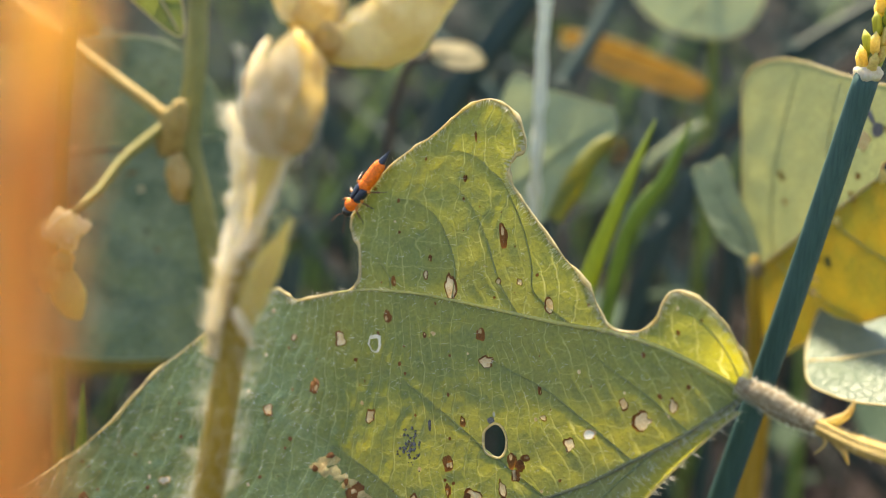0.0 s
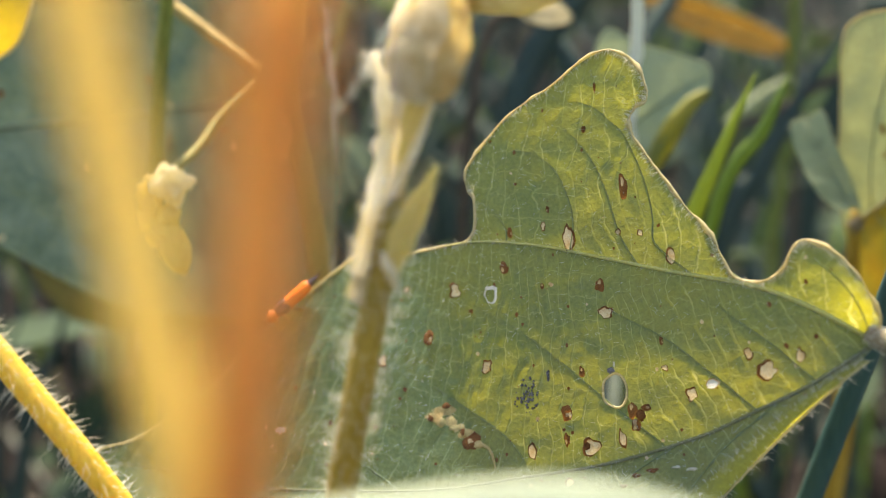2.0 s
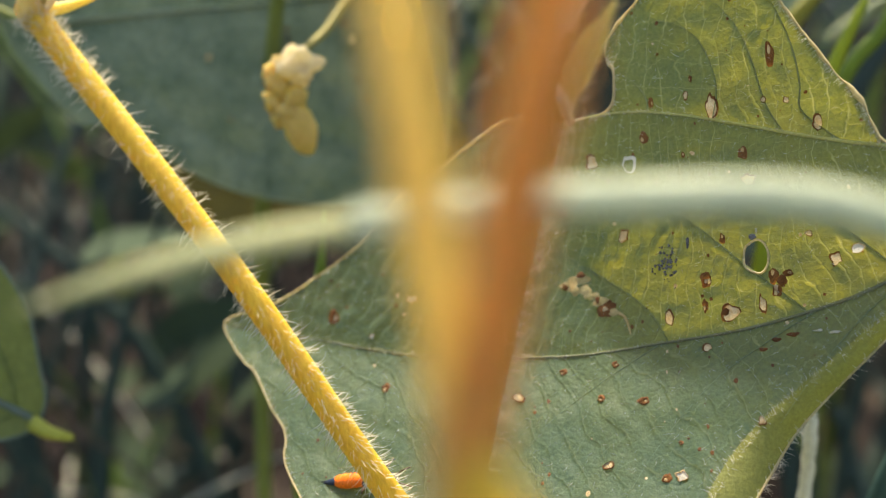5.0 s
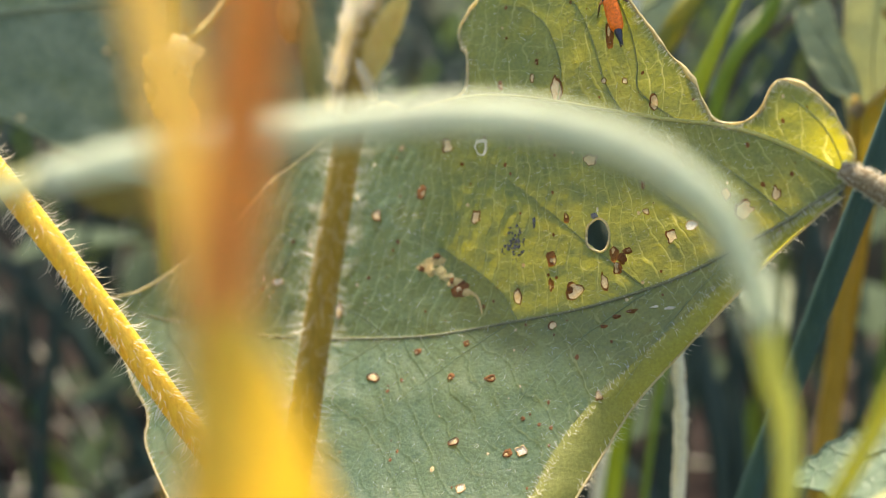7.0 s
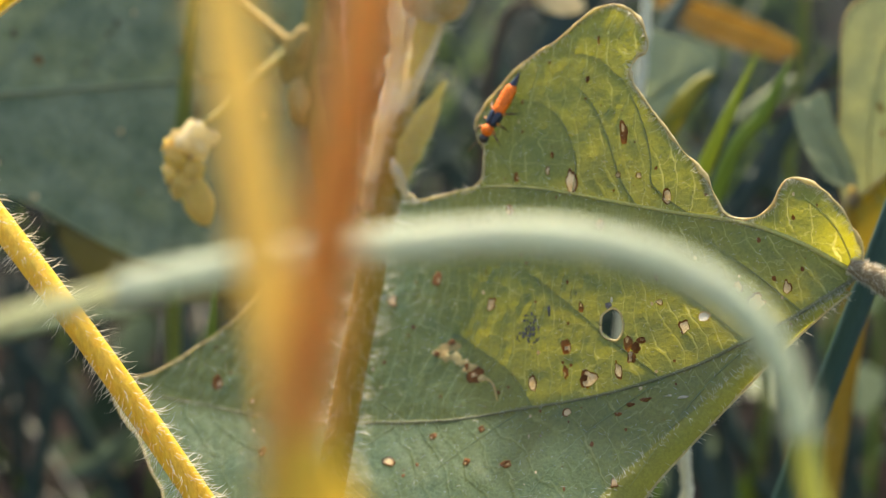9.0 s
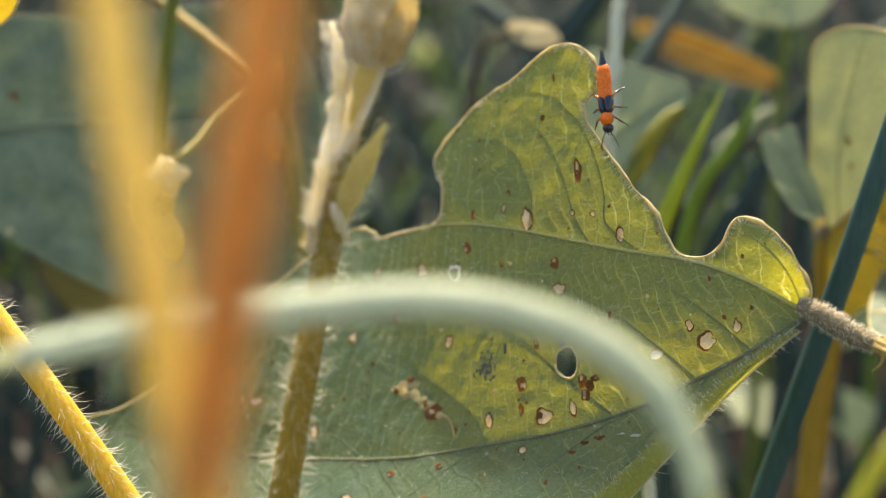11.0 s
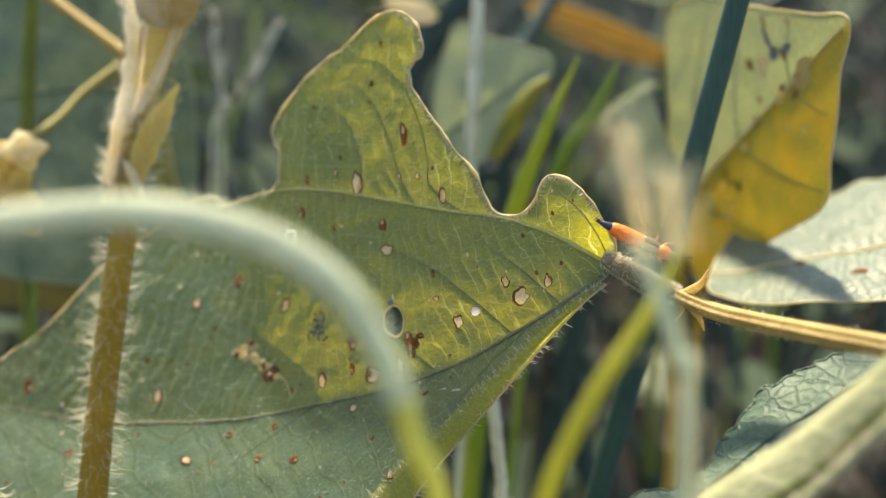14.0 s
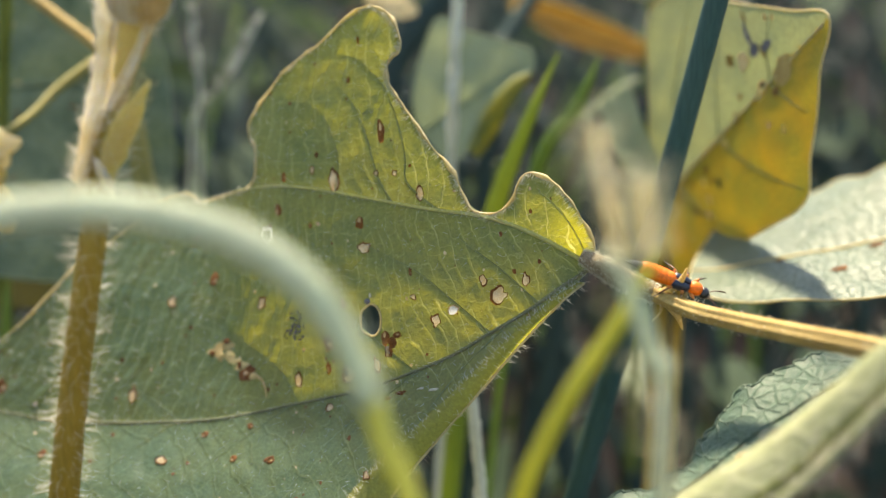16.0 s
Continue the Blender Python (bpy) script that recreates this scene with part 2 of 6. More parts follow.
STEM_GREEN = plant("green_stem", ((0.13, 0.18, 0.045), (0.19, 0.24, 0.07)), ((0.3, 0.36, 0.06), (0.36, 0.4, 0.08)), share=0.25, grain=(2.0, 0.3), stretch=(1, 1, 0.15), bump=0.4)
PULVINUS = plant("pulvinus", ((0.17, 0.135, 0.08), (0.30, 0.24, 0.15)), grain=(1.0, 0.2), bump=0.8, rough=0.8)
PETIOLE = plant("petiole", ((0.28, 0.18, 0.04), (0.54, 0.40, 0.14)), ((0.5, 0.32, 0.06), (0.6, 0.42, 0.1)), share=0.12, grain=(0.8, 0.2), stretch=(0.2, 1, 1), bump=0.6)
STEM_TEAL = plant("blue_green_stem", ((0.030, 0.088, 0.085), (0.048, 0.112, 0.098)), ((0.06, 0.12, 0.06), (0.07, 0.14, 0.06)), share=0.12, grain=(2.0, 0.25), stretch=(1, 1, 0.05), bump=0.3, spec=0.3)
# dark teal grass, deepened so that its colour also carries the undergrowth's shade
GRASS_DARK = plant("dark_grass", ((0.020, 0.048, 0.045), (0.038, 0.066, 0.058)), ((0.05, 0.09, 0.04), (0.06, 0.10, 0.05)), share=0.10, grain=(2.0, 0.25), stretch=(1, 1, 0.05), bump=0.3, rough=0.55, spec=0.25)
GRASS = plant("grass", ((0.11, 0.20, 0.05), (0.16, 0.26, 0.07)), ((0.3, 0.42, 0.06), (0.35, 0.45, 0.08)), share=0.35, grain=(3.0, 0.3), stretch=(1, 1, 0.05), bump=0.3)
GRASS_PALE = plant("pale_grass", ((0.48, 0.57, 0.48), (0.56, 0.64, 0.54)), ((0.64, 0.74, 0.60), (0.70, 0.78, 0.62)), share=0.5, grain=(3.0, 0.3), stretch=(0.1, 1, 1), bump=0.3)
GRASS_TIP = plant("yellow_pale_grass", ((0.36, 0.42, 0.16), (0.46, 0.50, 0.20)), ((0.62, 0.66, 0.20), (0.68, 0.70, 0.24)), share=0.45, grain=(3.0, 0.3), stretch=(1, 1, 0.1), bump=0.3)
GRASS_FRESH = plant("fresh_grass", ((0.18, 0.28, 0.05), (0.25, 0.34, 0.07)), ((0.42, 0.52, 0.05), (0.5, 0.56, 0.08)), share=0.45, grain=(3.0, 0.3), stretch=(1, 1, 0.05), bump=0.3)
GRASS_LIME = plant("yellowing_grass", ((0.34, 0.38, 0.06), (0.44, 0.46, 0.10)), ((0.65, 0.65, 0.08), (0.7, 0.68, 0.12)), share=0.4, grain=(3.0, 0.3), stretch=(1, 1, 0.08), bump=0.3)
STRAW = plant("pale_straw", ((0.74, 0.56, 0.24), (0.82, 0.66, 0.32)), ((0.94, 0.74, 0.30), (0.96, 0.80, 0.36)), share=0.6, grain=(3.0, 0.4), stretch=(1, 1, 0.08), bump=0.3)
RUST = plant("rusty_stalk", ((0.72, 0.41, 0.13), (0.84, 0.54, 0.21)), ((0.96, 0.61, 0.18), (0.98, 0.69, 0.25)), share=0.6, grain=(3.0, 0.4), stretch=(1, 1, 0.08), bump=0.3)
CREAM = plant("cream_sheath", ((0.80, 0.66, 0.32), (1.0, 0.97, 0.84)), ((1.0, 0.80, 0.35), (1.0, 0.97, 0.8)), share=0.55, grain=(0.7, 0.2), stretch=(1, 1, 0.2), bump=0.5, deep=3)
SILK = plant("silky_stem", ((0.40, 0.29, 0.13), (0.74, 0.64, 0.42)), ((0.7, 0.58, 0.3), (0.8, 0.7, 0.45)), share=0.35, grain=(1.2, 0.2), stretch=(1, 1, 0.2), bump=0.6)
BUD = plant("bud_skin", ((0.56, 0.46, 0.16), (0.97, 0.95, 0.80)), ((0.80, 0.64, 0.2), (1.0, 0.96, 0.7)), share=0.6, grain=(0.5, 0.2), stretch=(1, 1, 0.35), bump=0.9)
OCHRE = plant("ochre_petal", ((0.70, 0.52, 0.16), (0.80, 0.62, 0.26)), ((0.95, 0.74, 0.2), (0.95, 0.78, 0.28)), share=0.45, grain=(1.5, 0.25), bump=0.3, deep=1.5)
HUSK = plant("browned_husk", ((0.52, 0.32, 0.09), (0.88, 0.78, 0.46)), ((0.7, 0.42, 0.08), (0.9, 0.74, 0.3)), share=0.6, grain=(0.6, 0.2), bump=0.6)
POD = plant("pod_skin", ((0.50, 0.36, 0.12), (0.82, 0.80, 0.54)), ((0.8, 0.6, 0.15), (0.92, 0.86, 0.45)), share=0.4, grain=(1.2, 0.25), bump=0.5, deep=2)
GRASS_WEAK = plant("faded_grass", ((0.30, 0.35, 0.19), (0.39, 0.43, 0.25)), ((0.40, 0.45, 0.20), (0.46, 0.50, 0.25)), share=0.4, grain=(3.0, 0.3), stretch=(0.1, 1, 1), bump=0.3)
FOLD = plant("folded_leaf_skin", ((0.22, 0.26, 0.14), (0.38, 0.41, 0.24)), ((0.40, 0.44, 0.18), (0.5, 0.52, 0.24)), share=0.3, grain=(1.0, 0.3), bump=0.6, cells=2.5, vein=(0.55, 0.55, 0.38))
WHITISH = plant("white_stem", ((0.52, 0.58, 0.52), (0.68, 0.72, 0.64)), ((0.7, 0.75, 0.65), (0.8, 0.82, 0.7)), share=0.35, grain=(2.0, 0.6), bump=0.6)
SCAR_DARK = plant("lesion_rim", ((0.06, 0.024, 0.008), (0.24, 0.10, 0.03)), ((0.26, 0.08, 0.01), (0.50, 0.20, 0.03)), share=0.3, grain=(0.4, 0.12), bump=0.6, rough=0.8)
MIDRIB_SKIN = plant("midrib_skin", ((0.15, 0.19, 0.11), (0.22, 0.25, 0.15)), ((0.4, 0.3, 0.08), (0.5, 0.4, 0.12)), share=0.3, grain=(1.0, 0.2), bump=0.6)
SCAR_TAN = plant("lesion_center", ((0.50, 0.34, 0.14), (0.74, 0.60, 0.40)), ((0.75, 0.42, 0.10), (0.92, 0.68, 0.34)), share=0.45, grain=(0.35, 0.12), bump=0.5, rough=0.8)
SCAR_PALE = plant("lesion_papery", ((0.60, 0.36, 0.14), (0.94, 0.78, 0.52)), ((0.9, 0.5, 0.14), (0.98, 0.82, 0.48)), share=0.4, grain=(0.25, 0.12), bump=0.5, rough=0.8)
SCAR_WHITE = plant("lesion_bleached", ((0.75, 0.72, 0.6), (0.85, 0.82, 0.72)), ((0.98, 0.95, 0.75), (0.98, 0.95, 0.8)), share=0.5, grain=(0.5, 0.12), bump=0.4, rough=0.8)
GREY = plant("grey_mould", ((0.05, 0.05, 0.06), (0.22, 0.22, 0.24)), grain=(0.3, 0.15), bump=0.6, rough=0.9)
DEAD = plant("dead_leaf", ((0.09, 0.055, 0.018), (0.22, 0.12, 0.026)), ((0.28, 0.15, 0.02), (0.36, 0.2, 0.03)), share=0.3, grain=(4.0, 0.6), bump=0.4)
LITTER = plant("litter", ((0.040, 0.034, 0.030), (0.13, 0.11, 0.09)), ((0.14, 0.10, 0.06), (0.22, 0.16, 0.09)), share=0.10, grain=(3.0, 0.8), bump=0.4, rough=0.9, spec=0.1)
SHELL_ORANGE = shell("orange_cuticle", (0.84, 0.155, 0.008), 0.5, 0.3, 0.1)
SHELL_SHIN = shell("dark_brown_leg", (0.10, 0.045, 0.02), 0.4)
SHELL_BLUE = shell("blue_black_cuticle", (0.010, 0.020, 0.045), 0.3, 0.3, 0.3)
SHELL_BLACK = shell("black_cuticle", (0.012, 0.012, 0.016), 0.3)
SHELL_LEG = shell("brown_leg", (0.46, 0.17, 0.03), 0.4)


def soil():
    n = Nodes("soil")
    a, b = n.noise(40, 6, 0.7), n.noise(4, 6, 0.75)
    col = n.ramp(a, (0.3, (0.012, 0.010, 0.011)), (0.7, (0.032, 0.026, 0.028)))
    col = n.mix(0.5, col, n.ramp(b, (0.35, (0.010, 0.008, 0.009)), (0.7, (0.058, 0.048, 0.046))))
    bsdf = n.add("ShaderNodeBsdfPrincipled", {"Base Color": col, "Roughness": 1.0, "Specular IOR Level": 0.05, "Normal": n.bump(b, 0.9, 4.0)})
    return n.finish(bsdf.outputs[0])


SOIL = soil()

# ---------------------------------------------------------------- builders


def mm(p):
    return Vector(p) * 0.001


def spline(pts, per=8, closed=False):
    """A smooth line through the points."""
    pts = [Vector(p) for p in pts]
    n = len(pts)
    out = []
    for i in range(n if closed else n - 1):
        if closed:
            p0, p1, p2, p3 = (pts[(i + k) % n] for k in (-1, 0, 1, 2))
        else:
            p0, p1, p2, p3 = pts[max(i - 1, 0)], pts[i], pts[i + 1], pts[min(i + 2, n - 1)]
        for k in range(per):
            t = k / per
            out.append(0.5 * (2 * p1 + (p2 - p0) * t + (2 * p0 - 5 * p1 + 4 * p2 - p3) * t * t + (3 * p1 - p0 - 3 * p2 + p3) * t ** 3))
    if not closed:
        out.append(pts[-1].copy())
    return out


def frames(path, hint=(0.3, -1.0, 0.2)):
    """Tangent, side and normal along a path, carried without twist."""
    out = []
    side = None
    for i, p in enumerate(path):
        tan = (path[min(i + 1, len(path) - 1)] - path[max(i - 1, 0)]).normalized()
        if side is None:
            side = tan.cross(Vector(hint))
            if side.length < 1e-6:
                side = tan.cross(Vector((1, 0, 0.1)))
        side = (side - tan * side.dot(tan)).normalized()
        out.append((tan, side, tan.cross(side)))
    return out


def value(f, t):
    """A number, or a list of numbers spread evenly over 0..1, or a function."""
    if callable(f):
        return f(t)
    if isinstance(f, (int, float)):
        return f
    x = t * (len(f) - 1)
    i = min(int(x), len(f) - 2)
    return f[i] + (f[i + 1] - f[i]) * (x - i)


def tube(path, radius, sides=10, flat=1.0, hint=(0.3, -1.0, 0.2), ridge=0.0, ridges=5, rough=0.0, bm=None):
    """A stem along a path (metres); radius in mm; flat squeezes it along its normal; ridges run along it."""
    bm = bm or bmesh.new()
    rings = []
    fr = frames(path, hint)
    for i, (p, (tan, side, nor)) in enumerate(zip(path, fr)):
        r = value(radius, i / (len(path) - 1)) * 0.001
        ring = []
        for k in range(sides):
            a = 2 * math.pi * k / sides
            q = r * (1 + ridge * math.cos(ridges * a)) * (1 + rough * noise.noise(p * 900 + Vector((a, 0, 0))))
            ring.append(bm.verts.new(p + side * (q * math.cos(a)) + nor * (q * flat * math.sin(a))))
        rings.append(ring)
    for a, b in zip(rings, rings[1:]):
        for k in range(sides):
            bm.faces.new((a[k], a[(k + 1) % sides], b[(k + 1) % sides], b[k]))
    bm.faces.new(rings[0][::-1])
    bm.faces.new(rings[-1])
    return bm


def blade(path, width, hint=(0.3, -1.0, 0.2), thick=0.12, fold=0.25, bm=None):
    """A grass blade: a thin keeled strip with a closed section; width and thick in mm."""
    bm = bm or bmesh.new()
    rings = []
    for i, (p, (tan, side, nor)) in enumerate(zip(path, frames(path, hint))):
        w = max(value(width, i / (len(path) - 1)), 0.05) * 0.0005
        h = min(thick * 0.001, w)
        ring = []
        for u, v in ((-1, 0), (-0.5, 1), (0, 1.6), (0.5, 1), (1, 0), (0.5, -1), (0, -0.6), (-0.5, -1)):
            ring.append(bm.verts.new(p + side * (u * w) + nor * (v * h * 0.5 + abs(u) * w * fold)))
        rings.append(ring)
    for a, b in zip(rings, rings[1:]):
        for k in range(8):
            bm.faces.new((a[k], a[(k + 1) % 8], b[(k + 1) % 8], b[k]))
    bm.faces.new(rings[0][::-1])
    bm.faces.new(rings[-1])
    return bm


def hair(bm, root, way, length, width, bend=0.25, rng=random):
    """One tapering bent hair (metres)."""
    way = way.normalized()
    a = way.orthogonal().normalized()
    b = way.cross(a)
    mid = root + way * length * 0.55
    tip = root + way * length + (a * rng.uniform(-bend, bend) + b * rng.uniform(-bend, bend)) * length
    lo, hi = [], []
    for k in range(3):
        d = a * math.cos(2.094 * k) + b * math.sin(2.094 * k)
        lo.append(bm.verts.new(root + d * width))
        hi.append(bm.verts.new(mid + d * width * 0.6))
    end = bm.verts.new(tip)
    for k in range(3):
        j = (k + 1) % 3
        bm.faces.new((lo[k], lo[j], hi[j], hi[k]))
        bm.faces.new((hi[k], hi[j], end))


def fur(path, radius, count, length, seed, lean=-0.35, width=0.022, hint=(0.3, -1.0, 0.2), bm=None, spread=0.5):
    """Hairs that stand off a stem; lengths in mm; lean < 0 points them down the path."""
    rng = random.Random(seed)
    bm = bm or bmesh.new()
    fr = frames(path, hint)
    for _ in range(count):
        t = rng.random()
        x = t * (len(path) - 1)
        i = min(int(x), len(path) - 2)
        p = path[i].lerp(path[i + 1], x - i)
        tan, side, nor = fr[i]
        a = rng.uniform(0, 2 * math.pi)
        out = side * math.cos(a) + nor * math.sin(a)
        r = value(radius, t) * 0.001
        way = out + tan * (lean + rng.uniform(-spread, spread)) + Vector((rng.uniform(-1, 1), rng.uniform(-1, 1), rng.uniform(-1, 1))) * 0.2
        hair(bm, p + out * r * 0.95, way, length * 0.001 * rng.uniform(0.5, 1.25), width * 0.001 * rng.uniform(0.7, 1.3), 0.3, rng)
    return bm


def blob(center, size, turn=None, seed=0, bumpy=0.08, bm=None, cuts=3, pinch=0.0):
    """A rounded uneven body (sizes in mm, half axes); pinch narrows its upper end."""
    bm = bm or bmesh.new()
    made = bmesh.ops.create_icosphere(bm, subdivisions=cuts, radius=1.0)["verts"]
    m = turn or Matrix.Identity(3)
    for v in made:
        c = v.co.copy()
        k = 1 + bumpy * noise.noise(c * 1.7 + Vector((seed * 3.1, seed, 0)))
        taper = 1 - pinch * (c.z * 0.5 + 0.5)
        q = Vector((c.x * size[0] * taper, c.y * size[1] * taper, c.z * size[2])) * (k * 0.001)
        v.co = Vector(center) + m @ q
    return bm


def thing(name, base, label, category, group="", kind=""):
    """The Empty at a thing's base that carries its parts."""
    ob = new(name)
    ob.empty_display_size = 0.005
    ob.location = base
    return tagged(ob, label, category, group, kind)


def part(name, bm, material, parent, label=""):
    """One mesh object under a thing or part; its points are given in the world's metres."""
    mesh = bpy.data.meshes.new(name)
    bm.normal_update()
    bm.to_mesh(mesh)
    bm.free()
    for poly in mesh.polygons:
        poly.use_smooth = True
    for m in material if isinstance(material, (list, tuple)) else (material,):
        mesh.materials.append(m)
    ob = new(name, mesh)
    if parent is not None:
        ob.parent = parent
        at = Vector((0, 0, 0))
        up = parent
        while up is not None:
            if up.type == "EMPTY":
                at = up.location.copy()
            up = up.parent
        if parent.type == "EMPTY":
            ob.matrix_parent_inverse = Matrix.Translation(-at)
    return tagged(ob, label) if label else ob


def sheet(outline, holes, spacing, lift, jitter=0.25, seed=1):
    """A trimmed, evenly meshed sheet. outline and holes: closed lines in the sheet's own (a, b) mm; lift(a, b): the place in metres."""
    from mathutils.geometry import delaunay_2d_cdt
    rng = random.Random(seed)
    pts, edges = [], []
    for loop in [outline] + list(holes):
        n0 = len(pts)
        pts += [Vector((p[0], p[1])) for p in loop]
        edges += [(n0 + i, n0 + (i + 1) % len(loop)) for i in range(len(loop))]
    ring = np.array([(p[0], p[1]) for p in outline])
    lo, hi = ring.min(0), ring.max(0)
    rim = np.array([(p.x, p.y) for p in pts])
    a = lo[0]
    row = 0
    while a < hi[0]:
        b = lo[1] + (spacing / 2 if row % 2 else 0)
        while b < hi[1]:
            q = np.array((a + rng.uniform(-jitter, jitter) * spacing, b + rng.uniform(-jitter, jitter) * spacing))
            if ((rim - q) ** 2).sum(1).min() > (0.45 * spacing) ** 2:
                pts.append(Vector(q))
            b += spacing
        a += spacing * 0.87
        row += 1
    verts, _, faces, *_ = delaunay_2d_cdt(pts, edges, [], 2, 1e-6)
    bm = bmesh.new()
    vs = [bm.verts.new(lift(v.x, v.y)) for v in verts]
    boxes = []
    for loop in holes:
        q = np.array(loop)
        boxes.append((*q.min(0), *q.max(0), [(float(x), float(y)) for x, y in q]))
    for f in faces:
        ca, cb = sum(verts[i].x for i in f) / len(f), sum(verts[i].y for i in f) / len(f)
        if not any(x0 < ca < x1 and y0 < cb < y1 and point_inside(loop, ca, cb) for x0, y0, x1, y1, loop in boxes):
            bm.faces.new([vs[i] for i in f])
    for v in [v for v in bm.verts if not v.link_faces]:
        bm.verts.remove(v)
    return bm

# ---------------------------------------------------------------- ground


def ground():
    bm = bmesh.new()
    rings = []
    radii = [0.0] + [0.03 * 1.16 ** k for k in range(64)]
    for i, r in enumerate(radii[1:]):
        ring = []
        for k in range(96):
            a = 2 * math.pi * k / 96
            x, y = r * math.cos(a), 0.25 + r * math.sin(a)
            z = -0.012 + 0.012 * noise.noise(Vector((x * 9, y * 9, 0))) + 0.006 * noise.noise(Vector((x * 40, y * 40, 3)))
            ring.append(bm.verts.new((x, y, z)))
        rings.append(ring)
    mid = bm.verts.new((0, 0.25, -0.01))
    for k in range(96):
        bm.faces.new((mid, rings[0][k], rings[0][(k + 1) % 96]))
    for a, b in zip(rings, rings[1:]):
        for k in range(96):
            bm.faces.new((a[k], b[k], b[(k + 1) % 96], a[(k + 1) % 96]))
    ob = part("ground", bm, SOIL, None)
    tagged(ob, "dark crumbly field soil with dry litter", "soil", kind="structure")


ground()

# ---------------------------------------------------------------- the spotted leaf
LEAF_AT = Vector((0.0381, 0.0991, 0.1458))
LEAF_A = Vector((-0.9166, 0.2804, -0.2851))
LEAF_B = Vector((-0.1100, 0.5086, 0.8540))
LEAF_N = Vector((-0.3844, -0.8141, 0.4353))

MIDRIB = ((0.2, -0.6), (5.1, -3.1), (10.4, -4.9), (15.8, -6.6), (24.2, -8.1), (32.9, -8.7), (42.4, -9.1), (54.8, -8.0), (61.2, -6.9), (70.5, -4.4), (77.0, -2.9))
LATERAL = ((0.2, -0.2), (5.0, 3.4), (9.7, 6.0), (16.0, 8.2), (22.5, 10.7), (29.4, 13.2), (35.5, 14.6), (41.0, 14.6))
FLAP_VEIN = ((0.3, 0.3), (0.9, 3.0), (2.2, 5.4), (4.2, 7.6))
BRANCHES = (
    ((14.4, 7.7), (17.5, 11.1), (17.4, 13.7), (17.8, 17.5), (19.1, 21.6), (20.4, 23.6), (22.6, 25.9), (26.9, 27.9)),
    ((26.0, 11.9), (25.3, 14.7), (25.6, 17.5), (26.8, 20.5), (29.1, 22.5), (31.8, 23.3)),
    ((32.4, 14.0), (32.3, 15.3), (33.3, 17.2), (35.0, 18.6)),
    ((19.4, 9.5), (20.8, 12.6), (21.6, 17.0), (23.0, 21.0), (25.5, 24.5)),
    ((9.0, 5.7), (11.0, 7.4), (12.6, 10.4)),
    ((19.1, -7.0), (23.8, -2.7), (26.4, -0.1), (29.7, 3.2), (33.1, 6.1), (36.4, 8.0)),
    ((32.0, -8.6), (33.9, -5.2), (37.4, -2.2), (42.2, 1.4), (47.4, 4.5), (51.4, 6.1)),
    ((45.4, -9.0), (48.5, -6.4), (53.5, -3.5), (58.6, -1.7), (63.0, -0.6)),
    ((10.4, -4.9), (14.2, -1.0), (17.5, 2.2), (21.5, 5.0), (25.0, 7.4)),
    ((5.1, -3.1), (8.2, 0.4), (11.4, 3.4), (13.5, 5.6)),
    ((60.0, -7.1), (64.5, -4.2), (68.6, -2.6)),
    ((17.5, -6.9), (22.6, -9.4), (28.4, -13.0), (33.8, -18.9), (37.4, -24.9)),
    ((32.9, -8.8), (38.8, -12.0), (44.3, -15.9), (47.1, -20.1), (49.5, -26.0)),
    ((46.0, -9.0), (52.0, -12.4), (57.0, -16.5), (59.5, -22.0)),
    ((58.0, -7.6), (63.0, -10.4), (67.0, -14.0)),
    ((8.0, -4.2), (13.5, -7.6), (18.6, -12.4), (22.4, -17.0)),
)
UPPER_EDGE = (
    (0.1, 0.0), (-0.7, 1.4), (-0.2, 3.5), (1.0, 6.1), (2.9, 8.1), (4.6, 8.8), (5.7, 7.7), (6.8, 6.4), (8.7, 6.0), (10.7, 6.8),
    (11.5, 8.7), (12.2, 10.9), (14.0, 13.6), (15.6, 16.5), (17.0, 19.0), (18.3, 21.7), (18.5, 23.2), (17.8, 24.4), (16.6, 24.8), (16.6, 26.4),
    (17.3, 28.5), (18.7, 30.2), (20.5, 31.2), (23.0, 30.7), (26.2, 28.9), (28.8, 27.9), (31.3, 26.6), (34.0, 24.2), (35.9, 22.0), (35.9, 19.8),
    (35.3, 19.0), (36.0, 15.1), (39.2, 14.7), (42.5, 14.5), (43.8, 15.2), (45.1, 16.0), (48.3, 15.2), (56.5, 10.6), (59.7, 8.5), (63.5, 4.7),
)
LOWER_EDGE = (
    (68.3, 1.5), (73.0, -1.2), (77.5, -2.4), (75.5, -6.6), (74.0, -8.3), (72.0, -11.8), (70.0, -14.8), (69.2, -18.0), (65.0, -23.3),
    (57.9, -29.0), (49.9, -32.0), (39.9, -32.6), (33.0, -30.0), (29.9, -25.2), (28.1, -21.3), (24.0, -16.6), (14.5, -9.6), (7.9, -5.3), (1.4, -1.8),
)
VEIN_LINES = [spline([(a, b, 0) for a, b in line], 6) for line in (MIDRIB, LATERAL, FLAP_VEIN) + BRANCHES]
VEIN_PTS = np.array([(p.x, p.y) for line in VEIN_LINES for p in line])


def leaf_form(a, b):
    """The leaf's broad saddle (mm off its plane); a and b may be arrays."""
    u, v = a / 30, np.maximum(b, -27.0) / 30
    return 2.63 - 7.75 * u + 2.59 * v + 3.62 * u * u - 2.52 * u * v + 2.56 * v * v - 4.43 * v ** 3 + 1.56 * u * v * v


def step(x, lo, hi):
    t = np.clip((x - lo) / (hi - lo), 0, 1)
    return t * t * (3 - 2 * t)


